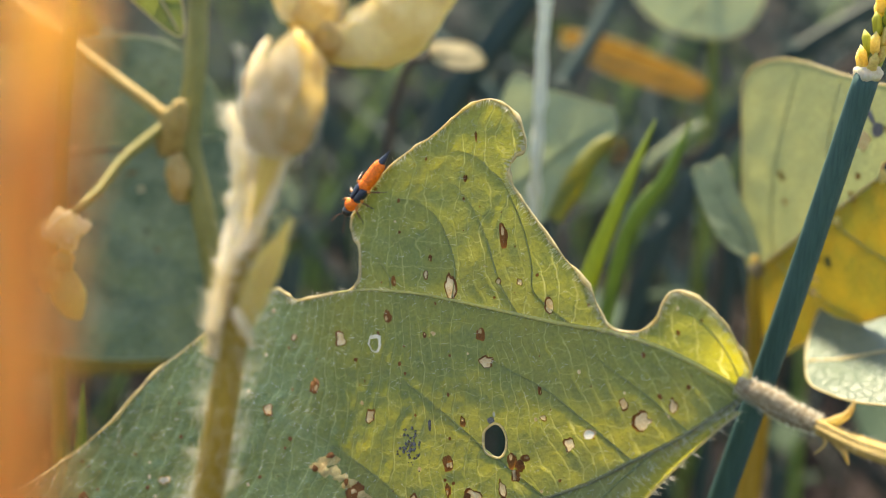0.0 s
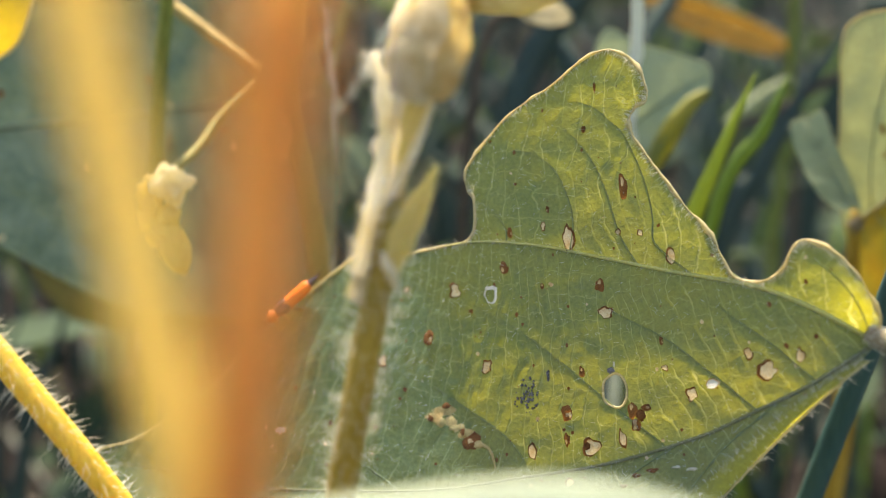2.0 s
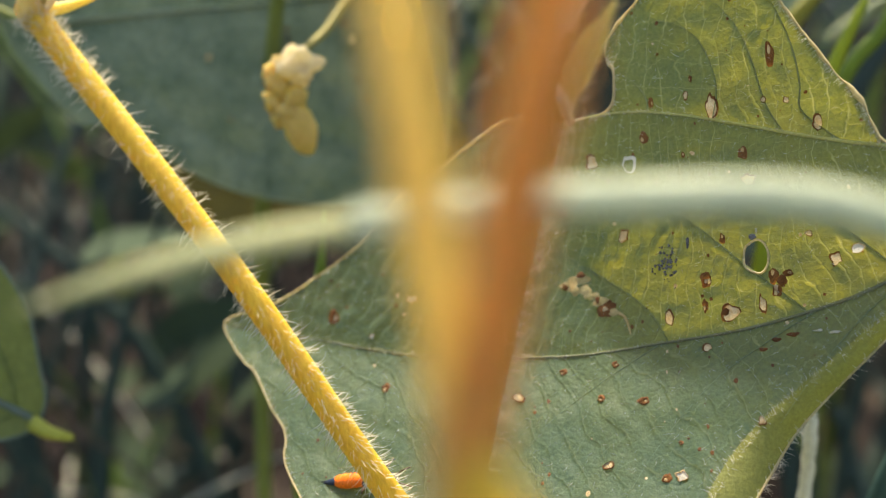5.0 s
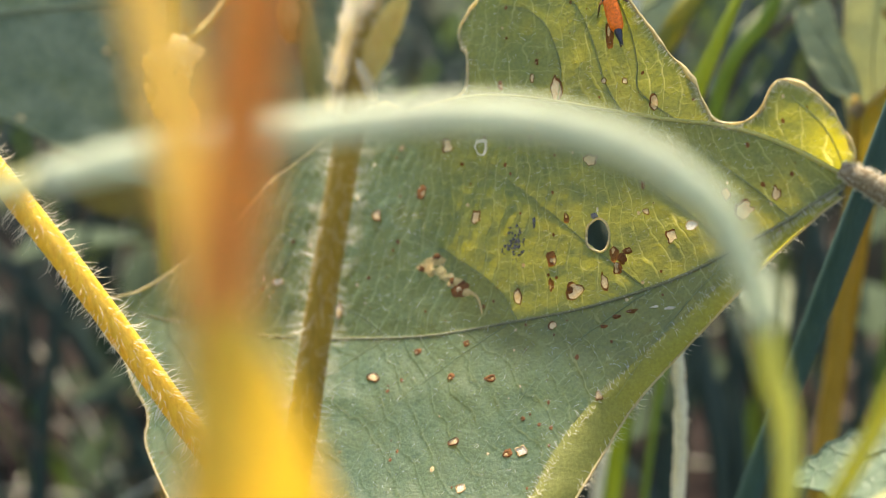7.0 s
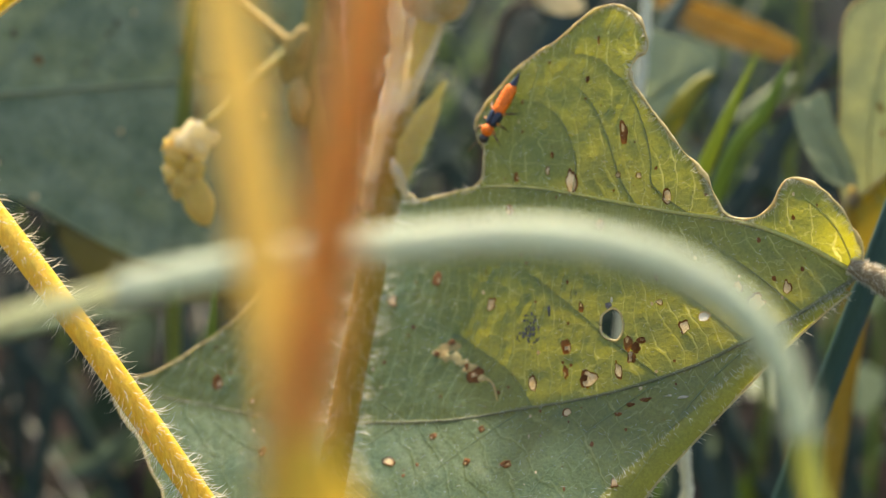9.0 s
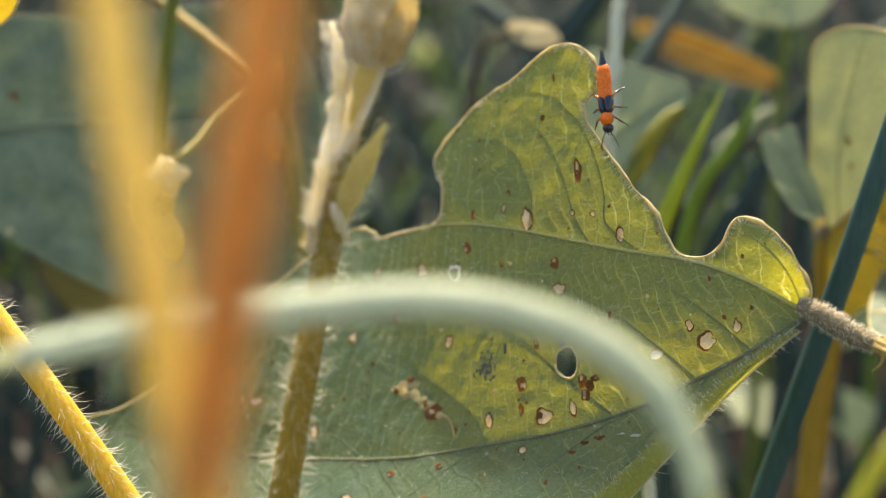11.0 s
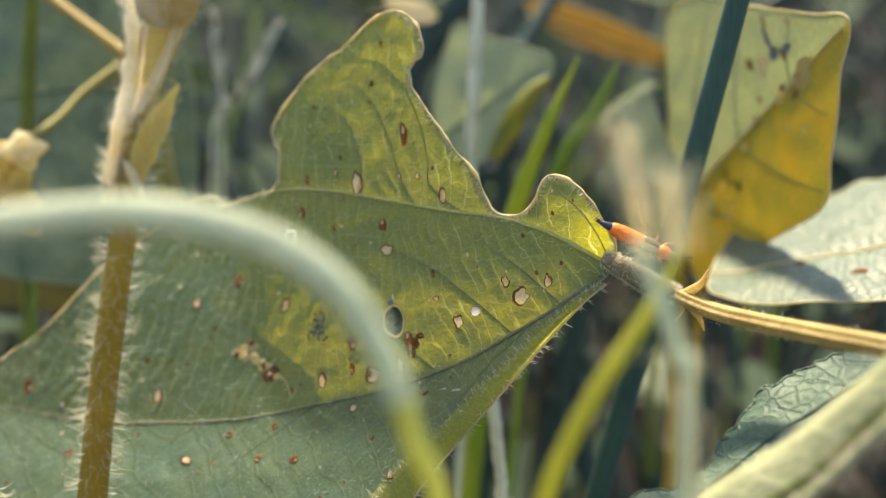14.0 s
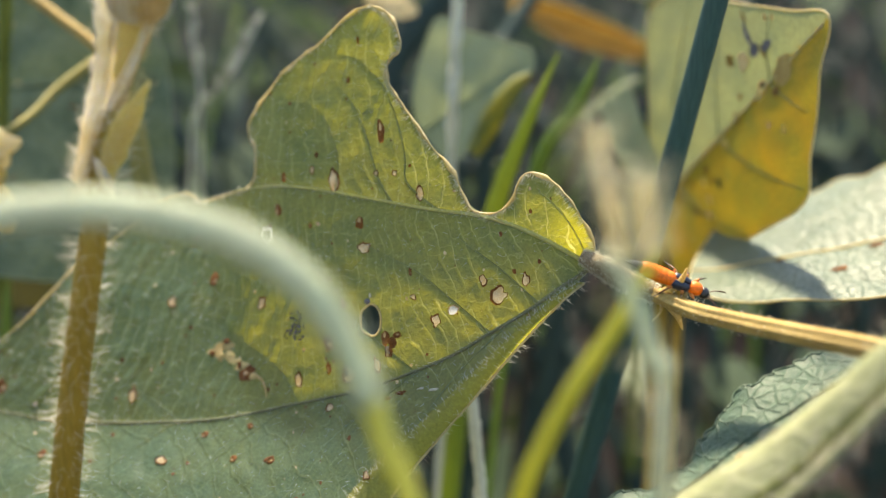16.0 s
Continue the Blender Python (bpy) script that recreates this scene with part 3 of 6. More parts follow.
def line_at(line, x, axis):
    """Where a vein lies, as a function of its one coordinate."""
    q = sorted(((p[axis], p[1 - axis]) for p in line))
    return np.interp(x, [p[0] for p in q], [p[1] for p in q])


def panel_relief():
    """Each panel between two veins is tilted its own way: the slope wanted, summed upwards from the midrib."""
    aa, bb = np.meshgrid(np.arange(-4, 80.1, 0.5), np.arange(-36, 34.1, 0.5), indexing="ij")
    mid, lat = line_at(MIDRIB, aa, 0), line_at(LATERAL, aa, 0)
    t = (bb - mid) / np.maximum(lat - mid, 0.5)
    middle = 0.17 - 0.095 * step(t, 0.35, 0.75)
    arc = line_at(BRANCHES[6], bb, 1)
    inside = step(aa, arc - 0.3, arc + 0.5) * step(-bb, -7.5, -5.0)
    middle = middle * (1 - inside) - 0.07 * inside
    past = step(aa, 36, 46) * (1 - inside)
    middle = middle * (1 - past) - 0.16 * past
    one, two = line_at(BRANCHES[0], bb, 1), line_at(BRANCHES[1], bb, 1)
    lobe = 0.180 - 0.05 * step(aa, one - 0.4, one + 0.6) - 0.09 * step(aa, two - 0.4, two + 0.6) * step(bb - lat, 1.5, 3.5)
    lobe = lobe * (1 - step(aa, 37, 41)) - 0.16 * step(aa, 37, 41)
    want = np.where(bb > lat, lobe, middle)
    have = np.gradient(leaf_form(aa, bb), 0.5, axis=1)
    s = np.where(bb > mid, want - have, -0.22 * step(bb, mid - 7, mid - 5))
    h = np.cumsum(s, axis=1) * 0.5
    h = h - np.array([np.interp(m, bb[0], row) for m, row in zip(mid[:, 0], h)])[:, None]
    for _ in range(2):
        h[1:-1, 1:-1] = (h[1:-1, 1:-1] * 2 + h[2:, 1:-1] + h[:-2, 1:-1] + h[1:-1, 2:] + h[1:-1, :-2]) / 6
    return h


def vein_net():
    """The small veins, like the rungs of ladders between the side veins: for each place the count of rungs (a whole number on
    a rung), the way along them (mm), and how far the blade bulges between them (mm)."""
    aa, bb = np.meshgrid(np.arange(-4, 80.1, 0.2), np.arange(-36, 34.1, 0.2), indexing="ij")
    mid, lat = line_at(MIDRIB, aa, 0), line_at(LATERAL, aa, 0)
    def drift(size, seed):
        """Smooth uneven values over the leaf, with swells of a size in mm."""
        rough = np.array([[noise.noise(Vector((-4 + i, -36 + j, seed * 7.7)) / size) for j in range(72)] for i in range(86)])
        x, y = np.clip(aa + 4, 0, 84.9), np.clip(bb + 36, 0, 70.9)
        i, j = x.astype(int), y.astype(int)
        p, q = step(x - i, 0, 1), step(y - j, 0, 1)
        return (rough[i, j] * (1 - p) + rough[i + 1, j] * p) * (1 - q) + (rough[i, j + 1] * (1 - p) + rough[i + 1, j + 1] * p) * q

    warp = 1.5 * drift(7.0, 1) + 0.9 * drift(3.1, 2) + 0.25 * drift(1.4, 3)
    lean = 0.30 - 0.75 * step(aa, 8, 46)
    u = np.where(bb > lat, 0.92 * aa + 0.10 * bb, np.where(bb > mid, aa - lean * (bb - mid), 0.50 * aa - 0.38 * bb)) + warp * np.where(bb > mid, 1, 0.8)
    v = np.where(bb > lat, bb - 0.1 * aa, np.where(bb > mid, bb, 0.60 * aa + 0.80 * bb)) + 0.8 * warp
    rung = u / 1.55
    off = np.abs(rung - np.round(rung)) * 1.55
    deep = QUILT * (1 + 1.1 * drift(4.0, 4) + 0.3 * np.sin(np.floor(rung) * 2.3 + v * 0.5)) * np.where(bb > lat, 1.0, np.where(bb > mid, 1 + 0.9 * step(aa, 24, 36), 1.1))
    cross = 0.5 + 0.5 * np.cos(2 * math.pi * (v / 3.4 + np.floor(rung) * 0.37))
    return rung, v, deep * (1 - np.exp(-(off / 0.34) ** 1.3)) * (1 - 0.45 * cross ** 6) + 0.10 * drift(2.0, 5)


QUILT = 0.085
RUNG, ALONG, BULGE = vein_net()
PANELS = panel_relief()
SEEN_FROM = Vector((0.0115, 0.006, 0.181))


def panel_lift(a, b):
    x, y = min(max((a + 4) * 2, 0), 167), min(max((b + 36) * 2, 0), 139)
    i, j = int(x), int(y)
    u, v = x - i, y - j
    return float((PANELS[i, j] * (1 - u) + PANELS[i + 1, j] * u) * (1 - v) + (PANELS[i, j + 1] * (1 - u) + PANELS[i + 1, j + 1] * u) * v)


def net_at(grid, a, b):
    x, y = min(max((a + 4) * 5, 0), 419), min(max((b + 36) * 5, 0), 349)
    i, j = int(x), int(y)
    u, v = x - i, y - j
    return float((grid[i, j] * (1 - u) + grid[i + 1, j] * u) * (1 - v) + (grid[i, j + 1] * (1 - u) + grid[i + 1, j + 1] * u) * v)


def leaf_lift(a, b, proud=0.0):
    """The leaf's surface: a shallow saddle, panels tilted between the veins, quilted along the fine veins."""
    c = float(leaf_form(a, b))
    c -= 2.0 * math.exp(-(a * a + b * b) / 9.0)
    d = math.sqrt(((VEIN_PTS - (a, b)) ** 2).sum(1).min())
    c -= 0.07 * (1 - math.exp(-d / 1.8))
    c += net_at(BULGE, a, b) * (1 - math.exp(-d / 0.5))
    c += 0.06 * noise.noise(Vector((a * 0.3, b * 0.3, 0))) + 0.016 * noise.noise(Vector((a * 0.9, b * 0.9, 5)))
    p = LEAF_AT + (LEAF_A * a + LEAF_B * b + LEAF_N * (c + proud)) * 0.001
    return p + (SEEN_FROM - p).normalized() * (0.001 * (panel_lift(a, b) - 1.2))


def ring_line(a, b, ra, rb, seed, n=18, rough=0.22):
    out = []
    for k in range(n):
        w = 2 * math.pi * k / n
        q = 1 + rough * (noise.noise(Vector((math.cos(w) * 1.3, math.sin(w) * 1.3, seed * 2.7))) + 0.3 * noise.noise(Vector((math.cos(w) * 3.1, math.sin(w) * 3.1, seed * 1.9))))
        out.append((a + ra * q * math.cos(w), b + rb * q * math.sin(w)))
    return out


HOLE = ring_line(23.2, -1.6, 1.2, 1.55, 3, 24, 0.15)

# lesions: a, b, half width, half height, kind (0 brown, 1 tan with a brown rim, 2 bleached, 3 fleck, 4 ring)
SPOTS_TOP = (
    (19.9, 16.9, 0.45, 1.15, 0), (25.9, 13.4, 0.6, 1.2, 1), (16.3, 9.7, 0.55, 0.7, 1), (23.4, 8.3, 0.5, 0.6, 0), (23.1, 5.7, 0.65, 0.65, 1),
    (38.3, 10.1, 0.65, 0.8, 1), (43.3, 10.8, 0.35, 0.35, 1), (32.9, 11.5, 0.45, 0.55, 0), (31.9, 14.9, 0.3, 0.5, 0), (28.3, 14.8, 0.25, 0.4, 1),
    (27.7, 16.4, 0.2, 0.3, 0), (23.2, 23.5, 0.22, 0.45, 3), (21.7, 27.6, 0.13, 0.6, 3), (20.9, 12.9, 0.28, 0.28, 1), (18.8, 12.4, 0.3, 0.3, 1),
    (29.2, 9.1, 0.2, 0.25, 0), (34.5, 9.2, 0.6, 1.0, 4), (30.8, 19.6, 0.16, 0.16, 3), (33.1, 24.5, 0.15, 0.15, 3), (36.8, 7.8, 0.2, 0.2, 3),
)
SPOTS_MID = (
    (41.5, 5.7, 0.5, 0.8, 0), (46.6, 4.0, 0.5, 0.6, 1), (35.7, 2.2, 0.5, 0.7, 1), (18.2, 2.3, 0.2, 0.5, 0), (18.2, -0.2, 0.3, 0.3, 1),
    (14.0, -2.1, 0.65, 0.45, 2), (9.1, -1.6, 0.9, 0.75, 1), (10.5, 0.0, 0.38, 0.55, 1), (6.0, -0.7, 0.38, 0.65, 1), (16.1, -2.8, 0.5, 0.65, 1),
    (21.8, -3.6, 0.5, 0.75, 0), (21.5, -5.0, 0.45, 0.55, 0), (28.0, -3.2, 0.55, 0.8, 0), (26.2, 0.5, 0.3, 0.5, 0), (31.8, -6.3, 0.42, 0.68, 1),
    (26.1, -6.5, 0.9, 0.9, 1), (22.9, -6.1, 0.4, 0.75, 1), (28.3, -5.6, 0.3, 0.6, 0),
)
SPOTS_LOW = (
    (28.4, -9.5, 0.45, 0.4, 1), (23.3, -10.2, 0.4, 0.18, 3), (42.4, -10.6, 0.4, 0.32, 0), (37.3, -10.3, 0.3, 0.3, 0), (46.9, -12.8, 0.65, 0.4, 1),
    (38.8, -13.5, 0.38, 0.36, 0), (34.8, -14.0, 0.55, 0.38, 0), (38.0, -19.8, 0.55, 0.4, 1), (32.6, -21.2, 0.45, 0.4, 0), (31.3, -21.1, 0.55, 0.55, 2),
    (23.9, -16.7, 0.36, 0.45, 1), (31.3, -18.1, 0.22, 0.22, 0), (20.5, -9.1, 0.55, 0.22, 3), (36.7, -24.1, 0.45, 0.4, 2), (51.0, -5.5, 0.42, 0.9, 1),
    (66.2, -2.9, 0.5, 0.85, 0), (57.8, -1.8, 0.55, 0.38, 2), (60.4, -10.8, 0.42, 0.55, 0), (62.1, -5.3, 0.25, 0.25, 2),
)


SPOTS = SPOTS_TOP + SPOTS_MID + SPOTS_LOW


def spot_shift(ra, rb, core, seed):
    """How far a spot's middle lies off centre, so that its rim is thick on one side."""
    k = 0.75 * (1 - core)
    return ra * k * math.sin(seed * 2.1), rb * k * math.cos(seed * 2.1)


def patch(a, b, ra, rb, seed, proud, core=0.0, n=16):
    """A scab that fills its place in the blade; core > 0 leaves its middle open."""
    bm = bmesh.new()
    out = ring_line(a, b, ra, rb, seed, n, 0.55)
    oa, ob = spot_shift(ra, rb, core, seed)
    edge = [bm.verts.new(leaf_lift(p, q, 0.0)) for p, q in out]
    f = (1 + core) / 2 if core else 0.5
    rim = [bm.verts.new(leaf_lift(a + oa * core + (p - a) * f, b + ob * core + (q - b) * f, proud * (1 + 0.5 * noise.noise(Vector((p * 4, q * 4, 0)))))) for p, q in out]
    for k in range(n):
        bm.faces.new((edge[k], edge[(k + 1) % n], rim[(k + 1) % n], rim[k]))
    if core:
        inner = [bm.verts.new(leaf_lift(a + oa + (p - a) * core, b + ob + (q - b) * core, 0.0)) for p, q in out]
        for k in range(n):
            bm.faces.new((rim[k], rim[(k + 1) % n], inner[(k + 1) % n], inner[k]))
    else:
        mid = bm.verts.new(leaf_lift(a, b, proud * 0.6))
        for k in range(n):
            bm.faces.new((rim[k], rim[(k + 1) % n], mid))
    return bm


def spotted_leaf():
    leaf = thing("bean_leaf", LEAF_AT, "green bean leaf underside, chewed edge, brown insect spots", "leaf")
    rim = spline([(a, b, 0) for a, b in UPPER_EDGE + LOWER_EDGE], 5, True)
    rim = [(p.x + 0.10 * noise.noise(Vector((p.x, p.y, 1)) * 1.1), p.y + 0.10 * noise.noise(Vector((p.x, p.y, 7)) * 1.1)) for p in rim]
    marks = {}

    def noted(a, b):
        p = leaf_lift(a, b)
        marks[tuple(round(c * 1e7) for c in p)] = net_at(RUNG, a, b), net_at(ALONG, a, b)
        return p

    bm = sheet(rim, [HOLE] + [ring_line(a, b, ra, rb, k, 16, 0.55) for k, (a, b, ra, rb, _) in enumerate(SPOTS)], 0.30, noted)
    rung_layer, along_layer = bm.verts.layers.float.new("rung"), bm.verts.layers.float.new("along")
    for v in bm.verts:
        v[rung_layer], v[along_layer] = marks.get(tuple(round(c * 1e7) for c in v.co), (0.5, 0.5))
    part("blade", bm, LEAF, leaf)
    edge = [leaf_lift(a, b) for a, b in rim]
    n_up = 5 * len(UPPER_EDGE)
    part("margin", tube(edge[:n_up + 1], lambda t: max(0.06, 0.13 + 0.22 * noise.noise(Vector((t * 45, 2, 0)))), 7, rough=0.9), MARGIN, leaf, "pale dry chewed margin")
    part("margin", tube(edge[n_up:n_up + 66], 0.10, 6, rough=0.4), MARGIN, leaf, "pale dry chewed margin")
    fold_line = spline([(1.2, -1.7, 0), (7.9, -5.3, 0), (14.5, -9.6, 0), (24.0, -16.6, 0), (28.1, -21.3, 0), (29.9, -25.2, 0), (33.0, -30.0, 0)], 10)
    outer_line = spline([(0.8, -1.9, 0), (6.9, -5.9, 0), (12.8, -10.4, 0), (20.4, -16.9, 0), (23.9, -21.6, 0), (26.3, -25.6, 0), (29.5, -31.0, 0)], 10)
    bm = bmesh.new()
    strip, roll = [], []
    for p, q in zip(fold_line, outer_line):
        w = (q - p).length
        row = []
        for k in range(8):
            t = k / 7
            r = p.lerp(q, t)
            row.append(bm.verts.new(leaf_lift(p.x, p.y) + (LEAF_A * (r.x - p.x) + LEAF_B * (r.y - p.y) + LEAF_N * (0.12 * math.sin(math.pi * t) - 0.45 * w * t * t)) * 0.001))
        strip.append(row)
        roll.append(row[-1].co.copy())
    ridge = [row[1].co.copy() for row in strip]
    for a, b in zip(strip, strip[1:]):
        for k in range(7):
            bm.faces.new((a[k], a[k + 1], b[k + 1], b[k]))
    part("rolled_edge", bm, ROLL, leaf, "rolled yellow-green leaf edge")
    part("margin", tube(roll, 0.12, 6, rough=0.3), MARGIN, leaf, "pale lower margin")
    part("hair", fur(roll, 0.15, 420, 0.9, 11, -0.3, 0.022), HAIR, leaf)
    part("hair", fur(ridge, 0.1, 600, 0.6, 12, -0.3, 0.02), HAIR, leaf)
    part("hole_rim", tube([leaf_lift(a, b) for a, b in HOLE + HOLE[:1]], 0.12, 6), MARGIN, leaf, "pale yellow hole rim")
    for k, line in enumerate(VEIN_LINES):
        path = [leaf_lift(p.x, p.y, -0.02) for p in line]
        r0 = 0.20 if k == 0 else 0.24 if k == 1 else 0.075
        part("midrib" if k == 0 else "vein", tube(path, [r0, r0 * 0.75, r0 * 0.35], 7), MIDRIB_SKIN if k == 0 else VEIN if k < 3 else VEIN_FINE, leaf)
        if k < 2:
            part("hair", fur(path, r0, 520 if k == 0 else 420, 0.4, 70 + k, 0.4, 0.014), HAIR, leaf)
    rng = random.Random(5)
    for k, (a, b, ra, rb, sort) in enumerate(SPOTS):
        ring, core, fill = ((SCAR_DARK, 0.36, SCAR_TAN), (SCAR_DARK, 0.80, SCAR_PALE), (SCAR_TAN, 0.8, SCAR_WHITE), (SCAR_DARK, 0.2, SCAR_DARK), (SCAR_WHITE, 0.7, LEAF))[sort]
        spot = part("lesion", patch(a, b, ra, rb, k, 0.14, core), ring, leaf, ("brown scabbed spot", "brown rimmed spot", "bleached papery spot", "dark brown fleck", "pale ring shaped scar")[sort])
        if sort != 3:
            part("scab", patch(a + spot_shift(ra, rb, core, k)[0], b + spot_shift(ra, rb, core, k)[1], ra * core, rb * core, k, 0.05, 0.0), fill, spot, ("tan dry scab", "tan papery middle", "white papery middle", "", "green middle")[sort])
    eaten = ((41.5, -2.1, 0.75, 0.42, 0), (40.5, -1.6, 0.85, 0.40, 0), (40.9, -2.6, 0.35, 0.5, 0), (39.9, -2.7, 0.42, 0.45, 0), (39.2, -3.4, 0.55, 0.30, 0), (38.4, -4.1, 0.60, 0.42, 0), (38.0, -4.8, 0.75, 0.62, 1), (37.2, -5.2, 0.50, 0.30, 0), (40.2, -1.2, 0.40, 0.22, 1), (41.9, -2.2, 0.22, 0.3, 1), (38.7, -3.9, 0.2, 0.35, 1))
    for k, (a, b, ra, rb, sort) in enumerate(eaten):
        part("mine", patch(a, b, ra * 1.35, rb * 1.3, 50 + k, 0.05 + 0.008 * k), (HUSK, SCAR_DARK)[sort], leaf, ("cream papery leaf mine", "brown frass in the leaf mine")[sort])
    part("scab", patch(38.0, -4.8, 0.42, 0.28, 71, 0.18), SCAR_PALE, leaf, "tan dry scab")
    tail = spline([leaf_lift(a, b, 0.03) for a, b in ((37.2, -5.2), (36.4, -5.5), (35.9, -6.2), (35.6, -7.6))], 6)
    part("mine", tube(tail, [0.20, 0.16, 0.14, 0.08], 7, 0.4, LEAF_N, rough=0.6), HUSK, leaf, "thin pale mine trail")
    for k, (a, b, ra, rb, mat) in enumerate(((26.4, -6.4, 0.35, 0.42, SCAR_DARK), (28.1, -3.3, 0.2, 0.3, SCAR_PALE), (21.0, -4.2, 0.42, 0.5, SCAR_DARK), (20.4, -3.5, 0.5, 0.36, SCAR_DARK), (21.6, -4.7, 0.26, 0.3, SCAR_TAN), (20.3, -3.5, 0.25, 0.18, SCAR_TAN), (22.0, -9.4, 0.5, 0.2, SCAR_DARK), (16.9, -9.3, 0.6, 0.12, SCAR_WHITE), (18.2, -9.0, 0.4, 0.1, SCAR_WHITE), (29.6, 0.7, 0.16, 0.6, GREY), (23.4, 0.3, 0.35, 0.3, GREY), (23.0, 0.8, 0.14, 0.3, SCAR_WHITE))):
        part("scab", patch(a, b, ra, rb, 90 + k, 0.20), mat, leaf, "dry scab")
    bm = bmesh.new()
    for _ in range(70):
        a, b = rng.gauss(31.8, 0.55), rng.gauss(-1.2, 0.75)
        blob(leaf_lift(a, b, 0.06), (rng.uniform(0.06, 0.17),) * 3, seed=rng.random() * 9, bumpy=0.4, bm=bm, cuts=1)
    tagged(part("mould", bm, GREY, leaf, "grey speckled mould patch"), kind="stuff")
    for mat, count, label in ((SCAR_DARK, 130, "tiny brown flecks"), (SCAR_PALE, 50, "tiny tan flecks")):
        bm = bmesh.new()
        while count:
            a, b = rng.uniform(0, 74), rng.uniform(-27, 30)
            if point_inside(rim, a, b) and (a - 23.2) ** 2 + (b + 1.6) ** 2 > 4:
                size = 0.06 + 0.16 * rng.random() ** 2
                out = ring_line(a, b, size, size * rng.uniform(0.8, 1.6), count, 8, 0.5)
                top = bm.verts.new(leaf_lift(a, b, 0.07))
                rim_of = [bm.verts.new(leaf_lift(p, q, 0.015)) for p, q in out]
                for k in range(8):
                    bm.faces.new((top, rim_of[k], rim_of[(k + 1) % 8]))
                count -= 1
        tagged(part("fleck", bm, mat, leaf, label), kind="stuff")
    # short hairs over the blade and along its edge
    bm = bmesh.new()
    for _ in range(4200):
        a, b = rng.uniform(0, 74), rng.uniform(-27, 30)
        if point_inside(rim, a, b) and (a - 23.2) ** 2 + (b + 1.6) ** 2 > 4:
            hair(bm, leaf_lift(a, b), LEAF_N * 0.5 + LEAF_A * rng.uniform(-0.6, 1) + LEAF_B * rng.uniform(-0.8, 0.5), 0.0006 * rng.uniform(0.5, 1.4), 0.000014, 0.3, rng)
    for i in range(0, len(edge) - 1):
        for _ in range(9 if i < n_up else 4):
            p = edge[i].lerp(edge[i + 1], rng.random())
            out = (edge[i + 1] - edge[i]).cross(LEAF_N).normalized()
            hair(bm, p, out * rng.choice((-1, -0.8)) + LEAF_N * rng.uniform(-0.5, 0.5) + LEAF_A * rng.uniform(-0.5, 0.5), 0.0007 * rng.uniform(0.4, 1.5), 0.000022, 0.4, rng)
    tagged(part("hair", bm, HAIR, leaf), kind="stuff")
    # swollen joint and stalk
    joint = spline([mm(p) for p in ((37.2, 99.2, 146.3), (39.0, 98.6, 145.6), (41.5, 98.4, 144.2), (44.0, 98.0, 143.2))], 8)
    part("pulvinus", tube(joint, [0.55, 0.85, 1.0, 0.95, 0.75], 14, rough=0.14), PULVINUS, leaf, "brown furry swollen leaf joint")
    part("hair", fur(joint, [0.55, 0.85, 1.0, 0.95, 0.75], 1300, 0.5, 21, 0.3, 0.018), HAIR, leaf)
    stalk = spline([mm(p) for p in ((43.4, 98.2, 143.4), (46.5, 95.0, 142.9), (49.9, 91.6, 143.1), (54.2, 86.4, 143.9), (58.5, 82.6, 144.3), (66.0, 78.0, 144.0), (80.0, 74.0, 136.0), (92.0, 75.0, 90.0), (97.0, 76.0, -4.0))], 10)
    part("petiole", tube(stalk, [0.6, 0.7, 0.74, 0.78, 0.85, 1.1, 1.4, 1.7, 2.0], 30, ridge=0.13, ridges=6), PETIOLE, leaf, "ribbed yellow-brown petiole")
    part("hair", fur(stalk[:50], [0.75, 0.95, 1.0, 1.05, 1.1], 300, 0.35, 22, 0.3, 0.018), HAIR, leaf)
    for tip, r in (((46.3, 96.6, 146.2), 0.5), ((46.2, 96.0, 140.6), 0.42), ((43.6, 97.0, 141.0), 0.2)):
        base = mm((44.2, 97.6, 143.3))
        path = spline([base, base.lerp(mm(tip), 0.5) + Vector((0.0004, -0.0006, 0)), mm(tip)], 6)
        part("stipule", blade(path, [r * 1.6, r * 1.8, r * 1.0, 0.1], (0, -1, 0.2), 0.15, 0.3), HUSK, leaf, "small pale dry stipule")


def point_inside(ring, a, b):
    hit = False
    j = len(ring) - 1
    for i in range(len(ring)):
        (xi, yi), (xj, yj) = ring[i], ring[j]
        if (yi > b) != (yj > b) and a < (xj - xi) * (b - yi) / (yj - yi) + xi:
            hit = not hit
        j = i
    return hit


spotted_leaf()

# ---------------------------------------------------------------- other leaves


